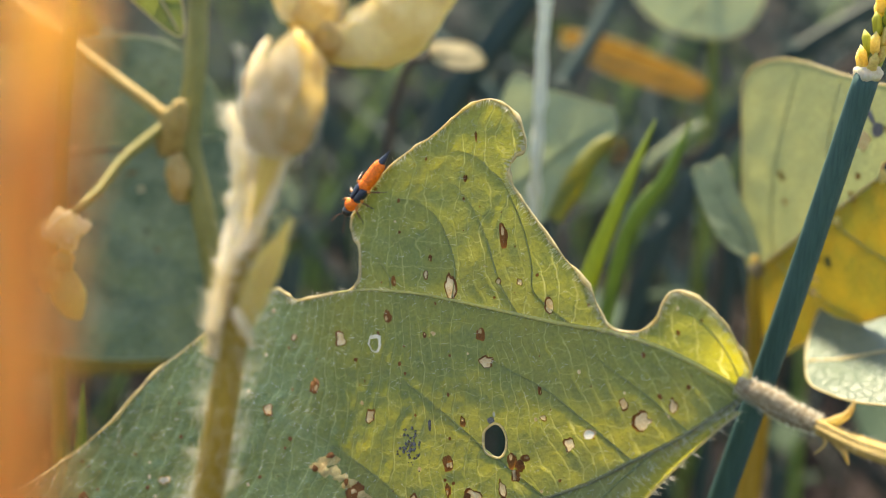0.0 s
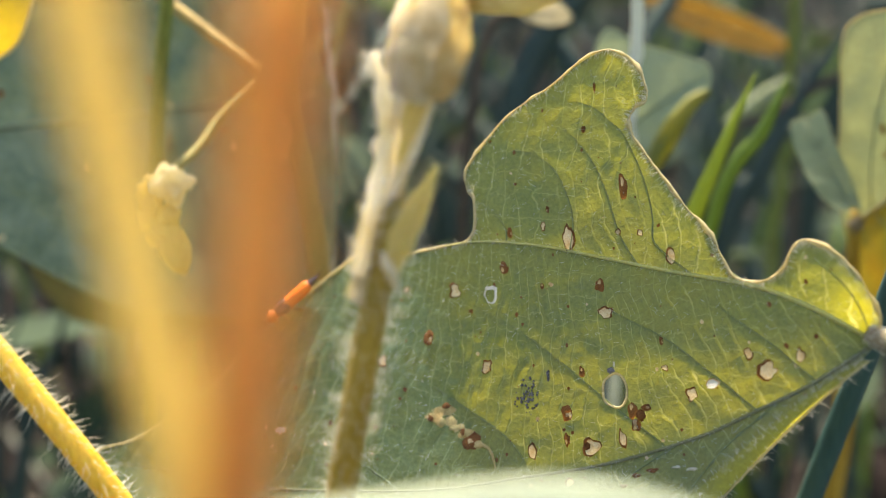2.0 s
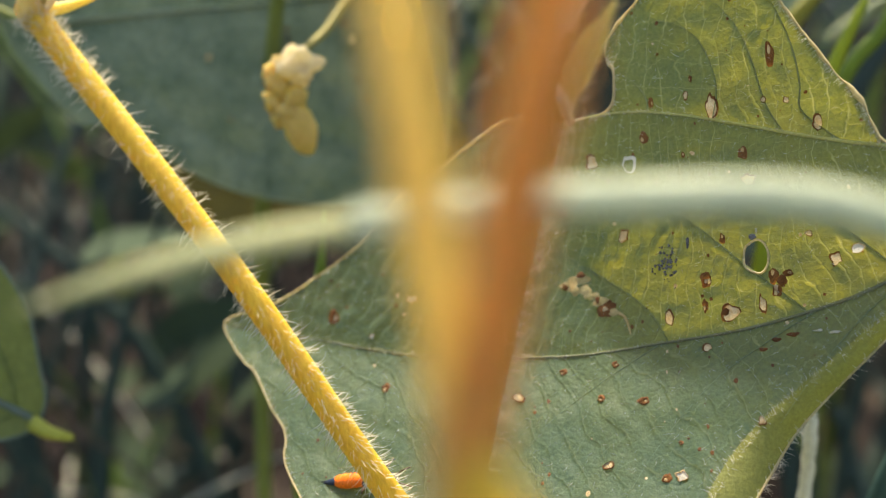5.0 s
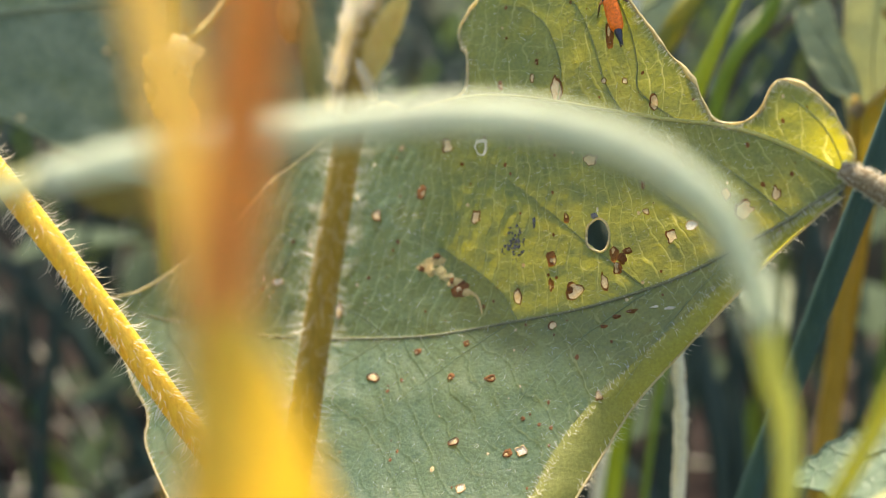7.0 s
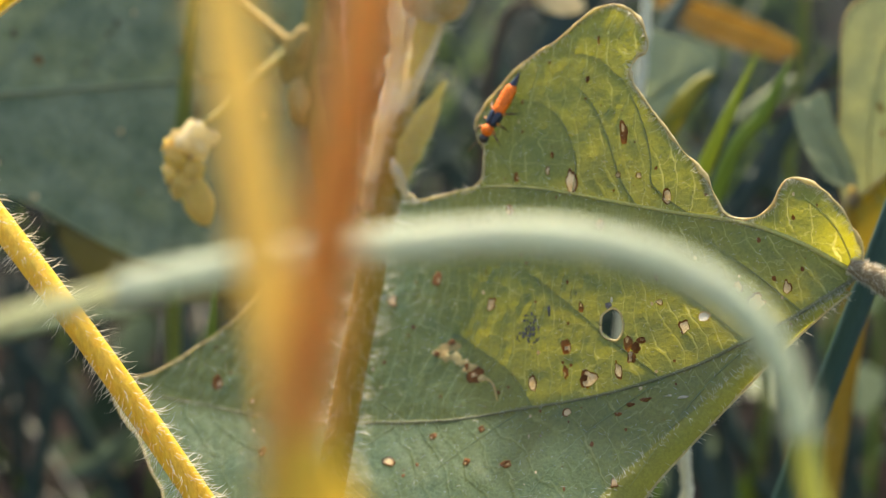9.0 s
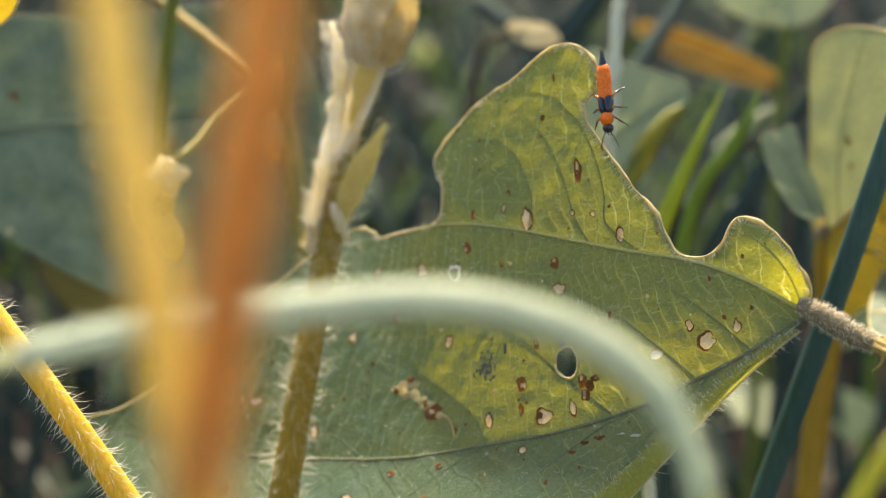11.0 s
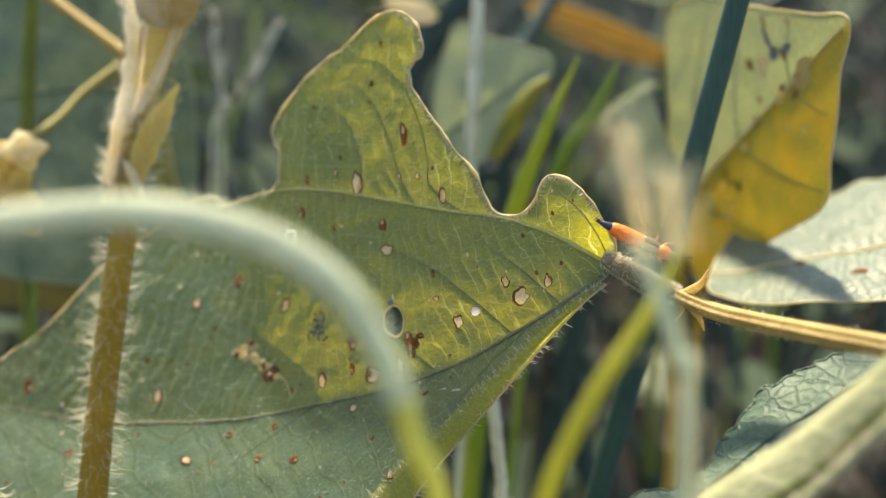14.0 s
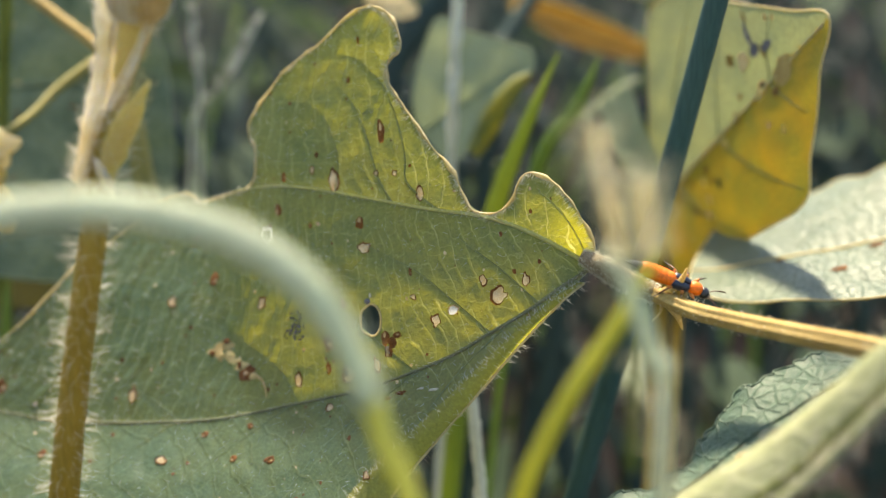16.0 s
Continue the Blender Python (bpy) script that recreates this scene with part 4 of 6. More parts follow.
def broad_leaf(name, label, outline, rib, material, stem=None, stem_mat=None, veins=5, crease=0.8, spacing=1.2, seed=1, holes=(), category="leaf", margin=MARGIN, group="", puff=0.25, second=None, ragged=0.0, rib_wide=0.32):
    """A broad leaf from its margin (mm), a midrib from rib[0] to rib[1], side veins, and a stalk that goes to the ground."""
    pts = [Vector(p) for p in outline]
    mid = sum(pts, Vector()) / len(pts)
    q = np.array([p - mid for p in pts])
    nor = Vector(np.linalg.svd(q)[2][2])
    if nor.y > 0:
        nor = -nor
    axis = Vector(rib[1]) - Vector(rib[0])
    axis = (axis - nor * axis.dot(nor)).normalized()
    cross = nor.cross(axis)
    flat = [((p - mid).dot(axis), (p - mid).dot(cross), (p - mid).dot(nor)) for p in pts]
    rim = spline(flat, 6, True)
    if ragged:
        rim = [p + Vector((noise.noise(p * 1.3), noise.noise(p * 1.3 + Vector((9, 0, 0))), 0)) * ragged for p in spline(flat, 16, True)]
    known = np.array(flat)
    r0, r1 = ((Vector(r) - mid).dot(axis) for r in rib)
    rb = (Vector(rib[0]) - mid).dot(cross), (Vector(rib[1]) - mid).dot(cross)
    side = []
    for k in range(veins):
        f = (k + 0.4) / (veins + 0.3)
        a0, b0 = r0 + (r1 - r0) * f, rb[0] + (rb[1] - rb[0]) * f
        for s in (-1, 1):
            go, line = Vector((0.55, s * 0.85, 0)), [Vector((a0, b0, 0))]
            for _ in range(14):
                nxt = line[-1] + go * abs(r1 - r0) * 0.045
                if not point_inside([(p.x, p.y) for p in rim], nxt.x, nxt.y):
                    break
                line.append(nxt)
                go = (go + Vector((0.06, -0.01 * s, 0))).normalized()
            if len(line) > 2:
                side.append(line)
    marks = np.array([(p.x, p.y) for line in side for p in line]) if side else np.zeros((1, 2)) + 999

    def lift(a, b, proud=0.0):
        w = 1.0 / (((known[:, :2] - (a, b)) ** 2).sum(1) + 1.0)
        c = float((known[:, 2] * w).sum() / w.sum())
        t = (a - r0) / (r1 - r0)
        d = abs(b - (rb[0] + (rb[1] - rb[0]) * t))
        c += crease * (1 - math.exp(-d / 3.0)) - crease * 0.5
        e = math.sqrt(((marks - (a, b)) ** 2).sum(1).min())
        c += puff * (1 - math.exp(-e / 1.5)) + 0.25 * noise.noise(Vector((a * 0.25, b * 0.25, seed)))
        return (mid + axis * a + cross * b + nor * (c + proud)) * 0.001

    def where(p):
        """The leaf's own (a, b) of a place near it (mm)."""
        return (Vector(p) - mid).dot(axis), (Vector(p) - mid).dot(cross)

    lift.where = where
    leaf = thing(name, Vector(rib[0]) * 0.001, label, category, group)
    edge = [(p.x, p.y) for p in rim]
    cut = [ring_line(*h, seed, 16, 0.25) for h in holes]
    bm = sheet(edge, cut, spacing, lift, seed=seed)
    # each side of the midrib gets its own colour: shaded, then back-lit
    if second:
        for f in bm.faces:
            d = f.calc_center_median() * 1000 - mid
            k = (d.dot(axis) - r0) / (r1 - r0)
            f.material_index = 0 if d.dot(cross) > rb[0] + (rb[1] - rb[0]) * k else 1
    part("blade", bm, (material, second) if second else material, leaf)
    loop = [lift(a, b) for a, b in edge]
    part("margin", tube(loop + loop[:1], 0.13, 5), margin, leaf)
    ribline = [lift(r0 + (r1 - r0) * k / 14, rb[0] + (rb[1] - rb[0]) * k / 14, 0.05) for k in range(15)]
    part("midrib", tube(ribline, [rib_wide, rib_wide * 0.5], 7), margin, leaf)
    for line in side:
        part("vein", tube([lift(p.x, p.y, 0.03) for p in line], [0.12, 0.05], 5), material, leaf)
    for c in cut:
        part("hole_rim", tube([lift(a, b) for a, b in c + c[:1]], 0.13, 5), SCAR_TAN, leaf, "tan hole rim")
    if stem:
        part("petiole", tube(spline([mm(p) for p in stem], 8), [0.5, 0.8, 1.1, 1.4], 9), stem_mat or STEM_GREEN, leaf)
    return leaf, lift


# large shaded leaf behind, with a pale rib
big, big_lift = broad_leaf(
    "bean_leaf", "large dull dark green leaf with a pale rib", 
    ((-76, 155, 150), (-65.6, 151, 136.8), (-60.3, 150.8, 135.5), (-45.7, 149.3, 128.5), (-34.2, 149.4, 126.1), (-20.5, 151, 126.5), (-15.5, 154, 133), (-15.8, 160, 148), (-17.9, 163.4, 157), (-23, 165.3, 163.4), (-30.6, 166, 165.9), (-48, 165, 164), (-66, 161, 163)),
    ((-71, 152, 149.6), (-18.0, 158, 154.8)), LEAF_GREY, ((-71, 152, 149.6), (-92, 155, 150), (-118, 162, 110), (-124, 166, -5)), STEM_GREEN, 4, 0.5, 1.6, 3, margin=LEAF_SOFT, rib_wide=0.6)

# yellowed leaf below it; the large leaf's shade is in its dark colour
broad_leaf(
    "bean_leaf", "olive-yellow leaf coloured dark for shade",
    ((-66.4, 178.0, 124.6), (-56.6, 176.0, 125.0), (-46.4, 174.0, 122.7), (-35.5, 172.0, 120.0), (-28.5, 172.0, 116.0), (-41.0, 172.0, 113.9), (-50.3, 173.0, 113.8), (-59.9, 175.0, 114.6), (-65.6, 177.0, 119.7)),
    ((-66.4, 178.0, 124.6), (-28.5, 172.0, 116.0)), LEAF_OLIVE_SHADED, ((-28.5, 172.0, 116.0), (-30, 182, 90), (-28, 186, -5)), STEM_GREEN, 3, 0.5, 1.6, 21, margin=LEAF_OLIVE_SHADED)

rng = random.Random(17)
for k in range(34):
    a, b = rng.uniform(-26, 26), rng.uniform(-16, 16)
    at = big_lift(a, b, 0.12)
    if at.z < 0.128 or at.x < -0.066 or at.x > -0.02:
        continue
    bm = bmesh.new()
    out = ring_line(a, b, rng.uniform(0.2, 0.7), rng.uniform(0.2, 0.6), k, 9, 0.5)
    bm.faces.new([bm.verts.new(big_lift(x, y, 0.14)) for x, y in out])
    part("speck", bm, (SCAR_DARK, SCAR_PALE, LITTER)[k % 3], big, "small dry speck")

# yellow-green leaf; its back-lit and shaded halves are put in as two colours
two_tone_leaf, two_tone_lift = broad_leaf(
    "bean_leaf", "translucent yellow-green leaf, back-lit and shaded halves coloured in", 
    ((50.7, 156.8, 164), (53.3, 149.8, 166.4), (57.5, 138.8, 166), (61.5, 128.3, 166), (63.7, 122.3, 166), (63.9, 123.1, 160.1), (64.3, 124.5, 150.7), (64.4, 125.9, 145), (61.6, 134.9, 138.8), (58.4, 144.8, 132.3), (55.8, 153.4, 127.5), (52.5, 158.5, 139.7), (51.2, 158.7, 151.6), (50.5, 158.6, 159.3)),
    ((53.0, 157.0, 137.0), (63.4, 123.2, 165)), LEAF_SHADED_HALF, ((56.2, 153.0, 128.5), (57.0, 158, 110), (58, 166, 50), (58, 168, -5)), STEM_BROWN, 3, 0.4, 1.1, 4, puff=0.08, holes=((9.0, -1.5, 0.7, 0.7),), second=LEAF_BACKLIT_HALF)

rng = random.Random(31)
for k in range(16):
    a, b = rng.uniform(-14, 16), rng.uniform(-9, 7)
    bm = bmesh.new()
    n = 9
    out = ring_line(a, b, rng.uniform(0.25, 0.7), rng.uniform(0.3, 0.9), k, n, 0.5)
    bm.faces.new([bm.verts.new(two_tone_lift(x, y, 0.14)) for x, y in out])
    part("speck", bm, (DEAD, SCAR_TAN, SCAR_DARK)[k % 3], two_tone_leaf, "brown speck")


def leaf_mark(leaf, lift, at, ra, rb, seed, mat, label):
    """A small raised scar on a broad leaf, at a place in mm."""
    a, b = lift.where(at)
    bm = bmesh.new()
    out = ring_line(a, b, ra, rb, seed, 12, 0.5)
    top = bm.verts.new(lift(a, b, 0.32))
    edge = [bm.verts.new(lift(x, y, 0.12)) for x, y in out]
    for k in range(12):
        bm.faces.new((top, edge[k], edge[(k + 1) % 12]))
    part("scar", bm, mat, leaf, label)


for seed, (at, ra, rb, mat, label) in enumerate((
        ((58.9, 135.9, 162.5), 0.5, 1.5, GREY, "grey scar"), ((59.5, 134.7, 161.1), 1.0, 0.8, GREY, "grey scar"), ((60.3, 132.4, 161.8), 1.3, 0.5, GREY, "grey scar"), ((58.8, 136.9, 159.4), 1.3, 1.1, SCAR_PALE, "tan torn scar"),
        ((61.5, 129.9, 159.2), 2.0, 1.7, PETIOLE, "rusty brown stain"), ((60.2, 134.0, 155.9), 0.9, 0.7, OCHRE, "orange scar"), ((58.3, 141.1, 148.7), 0.8, 0.7, OCHRE, "orange scar"), ((62.3, 129.3, 152.8), 0.6, 0.5, OCHRE, "orange scar"),
        ((57.0, 145.8, 142.7), 0.6, 0.6, OCHRE, "orange scar"), ((58.3, 142.2, 143.4), 0.6, 0.7, LEAF_DARK, "dark green speck"), ((61.3, 131.0, 156.8), 0.9, 0.5, DEAD, "rusty brown stain"), ((58.0, 144.3, 138.4), 0.6, 0.6, OCHRE, "orange scar"))):
    leaf_mark(two_tone_leaf, two_tone_lift, at, ra, rb, seed, mat, label)

# pale sunlit leaf lying flat
flat_leaf, flat_lift = broad_leaf(
    "bean_leaf", "pale green leaf with a sunlit upper face", 
    ((52.7, 129.0, 134.7), (53.2, 122.7, 134.6), (59.3, 117.9, 135.5), (70.8, 113.8, 137.9), (84, 109.7, 140.8), (97, 124, 148), (93.4, 138.8, 149.8), (79.4, 142.5, 146), (76.2, 146.7, 142.8), (71.8, 150.8, 139.5), (64.3, 150.4, 138.6), (57.6, 142.1, 136.1)),
    ((53.5, 131, 135), (90, 124, 146)), LEAF_PALE, ((90, 124, 146), (100, 124, 140), (108, 126, 60), (110, 126, -5)), STEM_GREEN, 5, 0.6, 1.2, 5)

for seed, (at, ra, rb) in enumerate((((68, 122, 138), 1.0, 0.5), ((73, 126, 140), 0.8, 0.4), ((63, 128, 137), 0.6, 0.4), ((79, 120, 140), 0.9, 0.4))):
    leaf_mark(flat_leaf, flat_lift, at, ra, rb, seed, SCAR_DARK, "brown fleck")

# small pale leaf at the foot of the two-coloured one
leaflet, _ = broad_leaf(
    "bean_leaf", "small pale grey-green leaflet",
    ((44.3, 156.9, 150.7), (46.6, 157.3, 151.7), (48.3, 157.5, 152.4), (49.6, 155.3, 148.7), (51.6, 152.9, 144.3), (52.2, 150.9, 141.1), (48.6, 152.1, 141.8), (45.8, 154.3, 145.6)),
    ((51.8, 150.9, 141.3), (46.0, 157.0, 151.2)), LEAF_SOFT, ((51.8, 150.9, 141.3), (51.8, 150.2, 137), (53.6, 152, 112), (55, 158, -5)), STEM_BROWN, 3, 0.5, 0.8, 6, margin=LEAF_SOFT)
part("node", blob(mm((51.8, 150.2, 139.4)), (0.9, 0.9, 1.5), None, 3, 0.3), PULVINUS, leaflet, "brown furry leaflet joint")

# grey-green leaf behind the chewed one
behind, _ = broad_leaf(
    "bean_leaf", "soft grey-green leaf with a curled yellow edge",
    ((20.9, 170.1, 160.3), (25.6, 169.8, 159.0), (32.8, 167.3, 157.4), (34.9, 166.0, 156.7), (35.1, 165.1, 153.6), (32.8, 164.7, 152.7), (30.5, 163.9, 150.2), (28.8, 163.9, 146.7), (26.9, 162.8, 143.3), (23.1, 163.1, 141.2), (17.9, 166.4, 148.3)),
    ((20, 165.5, 145), (34.6, 165.8, 156)), LEAF_SOFT, ((20, 165.5, 145), (16, 170, 130), (10, 176, 60), (10, 178, -5)), STEM_GREEN, 4, 0.6, 1.1, 7, margin=LEAF_SOFT)
curl = spline([mm(p) for p in ((35.0, 164.6, 153.6), (32.9, 163.8, 152.2), (30.7, 162.8, 149.4), (29.0, 162.8, 146.0), (26.9, 161.8, 142.4))], 8)
part("curled_edge", blade(curl, [0.8, 2.2, 3.0, 3.2, 2.2], (0.2, -1, 0.1), 0.2, 0.3), ROLL, behind, "curled yellow-green leaf edge")

# leaf low in front with a turned-up edge
broad_leaf(
    "bean_leaf", "grey-green leaf low down with a tattered edge", 
    ((61.4, 93.3, 140), (55.6, 92.9, 139), (50.7, 92, 136.8), (50.2, 91.5, 135.2), (47.9, 90.7, 132.8), (46.2, 89.8, 130), (44, 89.3, 128.5), (40.1, 89, 127.8), (37.7, 88.6, 126.6), (33.4, 87.5, 122.3), (42.0, 77.2, 126.6), (46.0, 79.5, 130.3), (49.3, 81.4, 132.8), (53.5, 83.6, 136.3), (58.2, 85.8, 139.8), (63.1, 87.9, 142.8)),
    ((62.0, 88.6, 142.0), (37, 85.5, 125.5)), LEAF_LOW, ((62.0, 88.6, 142.0), (72, 86, 142), (88, 84, 100), (92, 84, -5)), STEM_GREEN, 7, 0.5, 0.6, 8, holes=((-1.0, 2.0, 0.5, 0.4),), margin=LEAF_LOW, ragged=0.7)
fold = spline([mm(p) for p in ((60, 66.0, 155), (55.6, 68.9, 149.9), (52, 69.5, 145.2), (48.9, 70.3, 141.1), (44.4, 70.9, 136.8), (40.8, 71.7, 132.7), (36, 74, 126))], 8)
flap = thing("bean_leaf", fold[-1], "pale leaf seen along its folded hairy edge", "leaf")
WIDE = [2.2, 3.0, 3.6, 4.2, 4.8, 5.2, 5.6]
part("folded_edge", blade(fold, WIDE, (-0.6, -0.6, 0.5), 0.5, 0.12), FOLD, flap)
lower_side = []
groove = []
for i, (p, (tan, side, nor)) in enumerate(zip(fold, frames(fold, (-0.6, -0.6, 0.5)))):
    s = 1 if side.x > 0 else -1
    w = value(WIDE, i / (len(fold) - 1)) * 0.0005
    groove.append(p + side * (0.45 * s * w) - Vector((0, 0.0003, 0)))
    lower_side.append(p + side * (0.9 * s * w) - Vector((0, 0.0004, 0)))
part("groove", tube(groove, [0.25, 0.4, 0.5], 8, 0.6), LEAF_OLIVE, flap, "olive groove beside the fold")
part("rim", tube(lower_side, [0.3, 0.4, 0.45], 9, rough=0.4), FOLD, flap, "pale rolled rim")
part("hair", fur(lower_side, 0.4, 420, 1.7, 31, 0.3, 0.022), HAIR, flap)
part("hair", fur(fold, 1.8, 500, 0.9, 32, 0.0, 0.018), HAIR, flap)
part("petiole", tube(spline([mm(p) for p in ((60, 66.0, 155), (70, 62, 158), (84, 60, 120), (88, 60, -5))], 8), [1.0, 1.3, 1.5], 9), STEM_GREEN, flap)

# near leaf edge at the side
side_leaf, _ = broad_leaf(
    "bean_leaf", "olive green leaf with a thick pale edge", 
    ((-48.8, 84.3, 147.2), (-46.1, 83.8, 145.2), (-43.0, 82.8, 142.0), (-41.4, 81.9, 139.2), (-40.6, 80.7, 136.0), (-40.0, 79.7, 133.2), (-41.0, 78.8, 131.2), (-42.9, 78.4, 130.4), (-48.1, 77.8, 129.9), (-57, 77.9, 131.5), (-61, 80.9, 139.5), (-56, 83.3, 146.2)),
    ((-40.4, 79.2, 131.6), (-60, 80, 140)), LEAF_OLIVE, ((-60, 80, 140), (-70, 80, 136), (-78, 80, 60), (-80, 80, -5)), STEM_GREEN, 4, 0.5, 0.9, 9, margin=LEAF_PALE)

olive_tip = spline([mm(p) for p in ((-40.6, 78.2, 132.0), (-39.0, 77.6, 131.6), (-37.2, 77.4, 131.4))], 5)
part("leaf_tip", tube(olive_tip, [0.7, 0.55, 0.25], 9, 0.6), GRASS_LIME, side_leaf, "curled yellow leaf tip")

# ---------------------------------------------------------------- hairy stem with the bud


def scale_leaf(center, size, turn, ang, half, low, high, seed, swell=1.06):
    """A pointed, hollow scale that wraps round a swollen bud; ang and half in radians, low and high along its length (-1 to 1)."""
    bm = bmesh.new()
    rows = []
    n, m = 14, 9
    for i in range(n):
        t = i / (n - 1)
        z = low + (high - low) * t
        w = half * (1 - t ** 3.2) * (0.75 + 0.25 * math.sin(math.pi * t)) * (1 + 0.25 * noise.noise(Vector((t * 7, seed, 3)))) + 0.03
        r = math.sqrt(max(0.02, 1 - (z * 0.92) ** 2))
        row = []
        for j in range(m):
            q = 2 * j / (m - 1) - 1
            k = swell * (1 + 0.16 * noise.noise(Vector((q * 2.4, t * 4, seed))) + 0.05 * (1 - q * q) + 0.05 * math.cos(q * 9 + 2 * t))
            c = Vector((r * k * math.cos(ang + q * w) * size[0], r * k * math.sin(ang + q * w) * size[1], z * size[2])) * 0.001
            row.append(bm.verts.new(Vector(center) + turn @ c))
        rows.append(row)
    for p, q in zip(rows, rows[1:]):
        for j in range(m - 1):
            bm.faces.new((p[j], p[j + 1], q[j + 1], q[j]))
    bmesh.ops.recalc_face_normals(bm, faces=bm.faces)
    return bm


def bud_stem():
    ob = thing("bud_stem", mm((-28.7, 87.0, -4)), "hairy brown stem with cream sheaths and a pale bud", "stem")
    low = spline([mm(p) for p in ((-28.7, 87.0, -4), (-20.0, 86.8, 50), (-8.5, 86.4, 119), (-4.9, 86.4, 140), (-1.9, 87.4, 156), (-0.6, 88.4, 160.5))], 14)
    part("stem", tube(low, [2.0, 1.6, 1.3, 1.15, 1.0, 0.9], 14, ridge=0.05, rough=0.06), STEM_BROWN, ob)
    part("hair", fur(low[22:], [1.4, 1.2, 1.0, 0.9], 1250, 1.9, 41, 0.05, 0.019), HAIR, ob)
    up = spline([mm(p) for p in ((-3.4, 87.2, 153.0), (-2.8, 87.7, 156.2), (-2.4, 88.5, 158.3), (-1.5, 89.6, 160.9), (-0.1, 91.4, 165.2), (1.6, 94.0, 169.6), (3.4, 96.5, 174.0), (5.6, 99.6, 182.0))], 8)
    part("upper_stem", tube(up, [0.95, 0.95, 0.9, 0.85, 0.85, 0.85], 14, rough=0.2, ridge=0.08), SILK, ob, "silky grey-brown upper stem")
    part("hair", fur(up, 0.98, 1900, 0.9, 42, 0.8, 0.018, spread=0.3), HAIR_GOLD, ob)
    sheath_edge = spline([mm(p) for p in ((-3.4, 86.0, 155.4), (-3.0, 86.6, 157.9), (-2.3, 87.7, 161.4), (-1.75, 89.0, 164.9), (-1.9, 90.2, 168.0), (-2.6, 91.2, 170.6))], 8)
    part("sheath", tube(sheath_edge, [0.35, 0.5, 0.42, 0.52, 0.62, 0.7, 0.62, 0.45, 0.12], 12, 0.6, rough=0.7), CREAM, ob, "white papery sheath")
    part("hair", fur(sheath_edge, 0.45, 420, 1.1, 44, 0.7, 0.022), HAIR, ob)
    inner = spline([mm(p) for p in ((-1.6, 87.9, 160.4), (-0.6, 89.2, 163.4), (0.0, 90.0, 166.0), (0.6, 90.4, 168.5))], 8)
    part("sheath", blade(inner, [0.6, 1.7, 2.4, 2.8, 2.4], (0.1, -1, 0.2), 0.3, -0.35), CREAM, ob, "white inner sheath")
    wedge = spline([mm(p) for p in ((-0.7, 88.2, 163.2), (-0.1, 88.8, 165.2), (0.5, 89.2, 167.4))], 6)
    part("sheath", tube(wedge, [0.12, 0.6, 0.95], 10, 0.6, rough=0.4), OCHRE, ob, "honey-brown wedge between the sheaths")
    bract = spline([mm(p) for p in ((-1.2, 86.0, 155.6), (-0.7, 86.4, 157.4), (0.1, 86.8, 159.5), (1.1, 87.5, 161.3), (2.1, 88.4, 163.2))], 8)
    part("bract", tube(bract, [0.45, 0.9, 0.95, 0.65, 0.05], 14, 0.5, rough=0.4, ridge=0.1), OCHRE, ob, "ochre pointed hairy bract")
    part("bract_foot", blob(mm((-1.2, 85.7, 155.9)), (0.45, 0.4, 1.5), Euler((0.2, -0.35, 0)).to_matrix(), 4, 0.5), CREAM, ob, "white downturned bract foot")
    part("hair", fur(bract, 0.6, 420, 0.6, 46, 0.7, 0.016), HAIR_GOLD, ob)
    tilt = Euler((radians(-16), radians(12), 0)).to_matrix()
    at, size = mm((1.4, 90.8, 171.4)), (2.5, 2.2, 4.6)
    bud = part("bud", blob(at, (2.45, 2.15, 4.4), tilt, 3, 0.25, pinch=0.2), OCHRE, ob, "swollen pale yellow flower bud")
    for k, (ang, half, low_z, high_z, mat, label) in enumerate((
            (-1.75, 0.95, -0.97, 1.02, BUD, "cream ridged sepal"), (-2.75, 0.75, -0.9, 0.78, CREAM, "white pointed sepal"), (-0.65, 0.7, -0.85, 0.70, HUSK, "browned dry sepal"),
            (0.5, 0.8, -0.8, 0.85, BUD, "cream ridged sepal"), (1.9, 0.9, -0.8, 0.95, BUD, "cream ridged sepal"), (3.0, 0.7, -0.8, 0.6, CREAM, "white pointed sepal"))):
        part("sepal", scale_leaf(at, size, tilt, ang, half, low_z, high_z, k, 1.05 + 0.03 * (k % 3)), mat, bud, label)
    part("hair", fur(spline([mm(p) for p in ((0.6, 89.4, 167.0), (1.5, 90.4, 170.6), (2.2, 91.6, 174.4))], 6), [1.8, 2.7, 2.5, 1.2], 700, 0.5, 45, 0.5, 0.014), HAIR, bud)
    pod = spline([mm(p) for p in ((3.8, 95.6, 173.8), (6.2, 96.6, 174.6), (9.0, 97.4, 176.0), (11.2, 98.4, 179.6), (11.6, 99.4, 185))], 8)
    part("pod", tube(pod, [0.9, 2.2, 2.9, 2.6, 1.2], 14, 0.7, rough=0.12), POD, ob, "plump yellow-green pod with brown stain")
    for k, (x, y, z, r) in enumerate(((3.0, 95.2, 176.6, 1.7), (1.4, 95.0, 177.6, 1.2), (4.0, 94.6, 175.0, 1.1), (2.4, 94.4, 174.8, 0.9))):
        part("bud", blob(mm((x, y, z)), (r, r * 0.9, r * 1.2), None, 5 + k, 0.5), BUD if k % 2 else HUSK, ob, "small crumpled bud")


bud_stem()

# ---------------------------------------------------------------- yellow hairy stalk with a yellow leaf


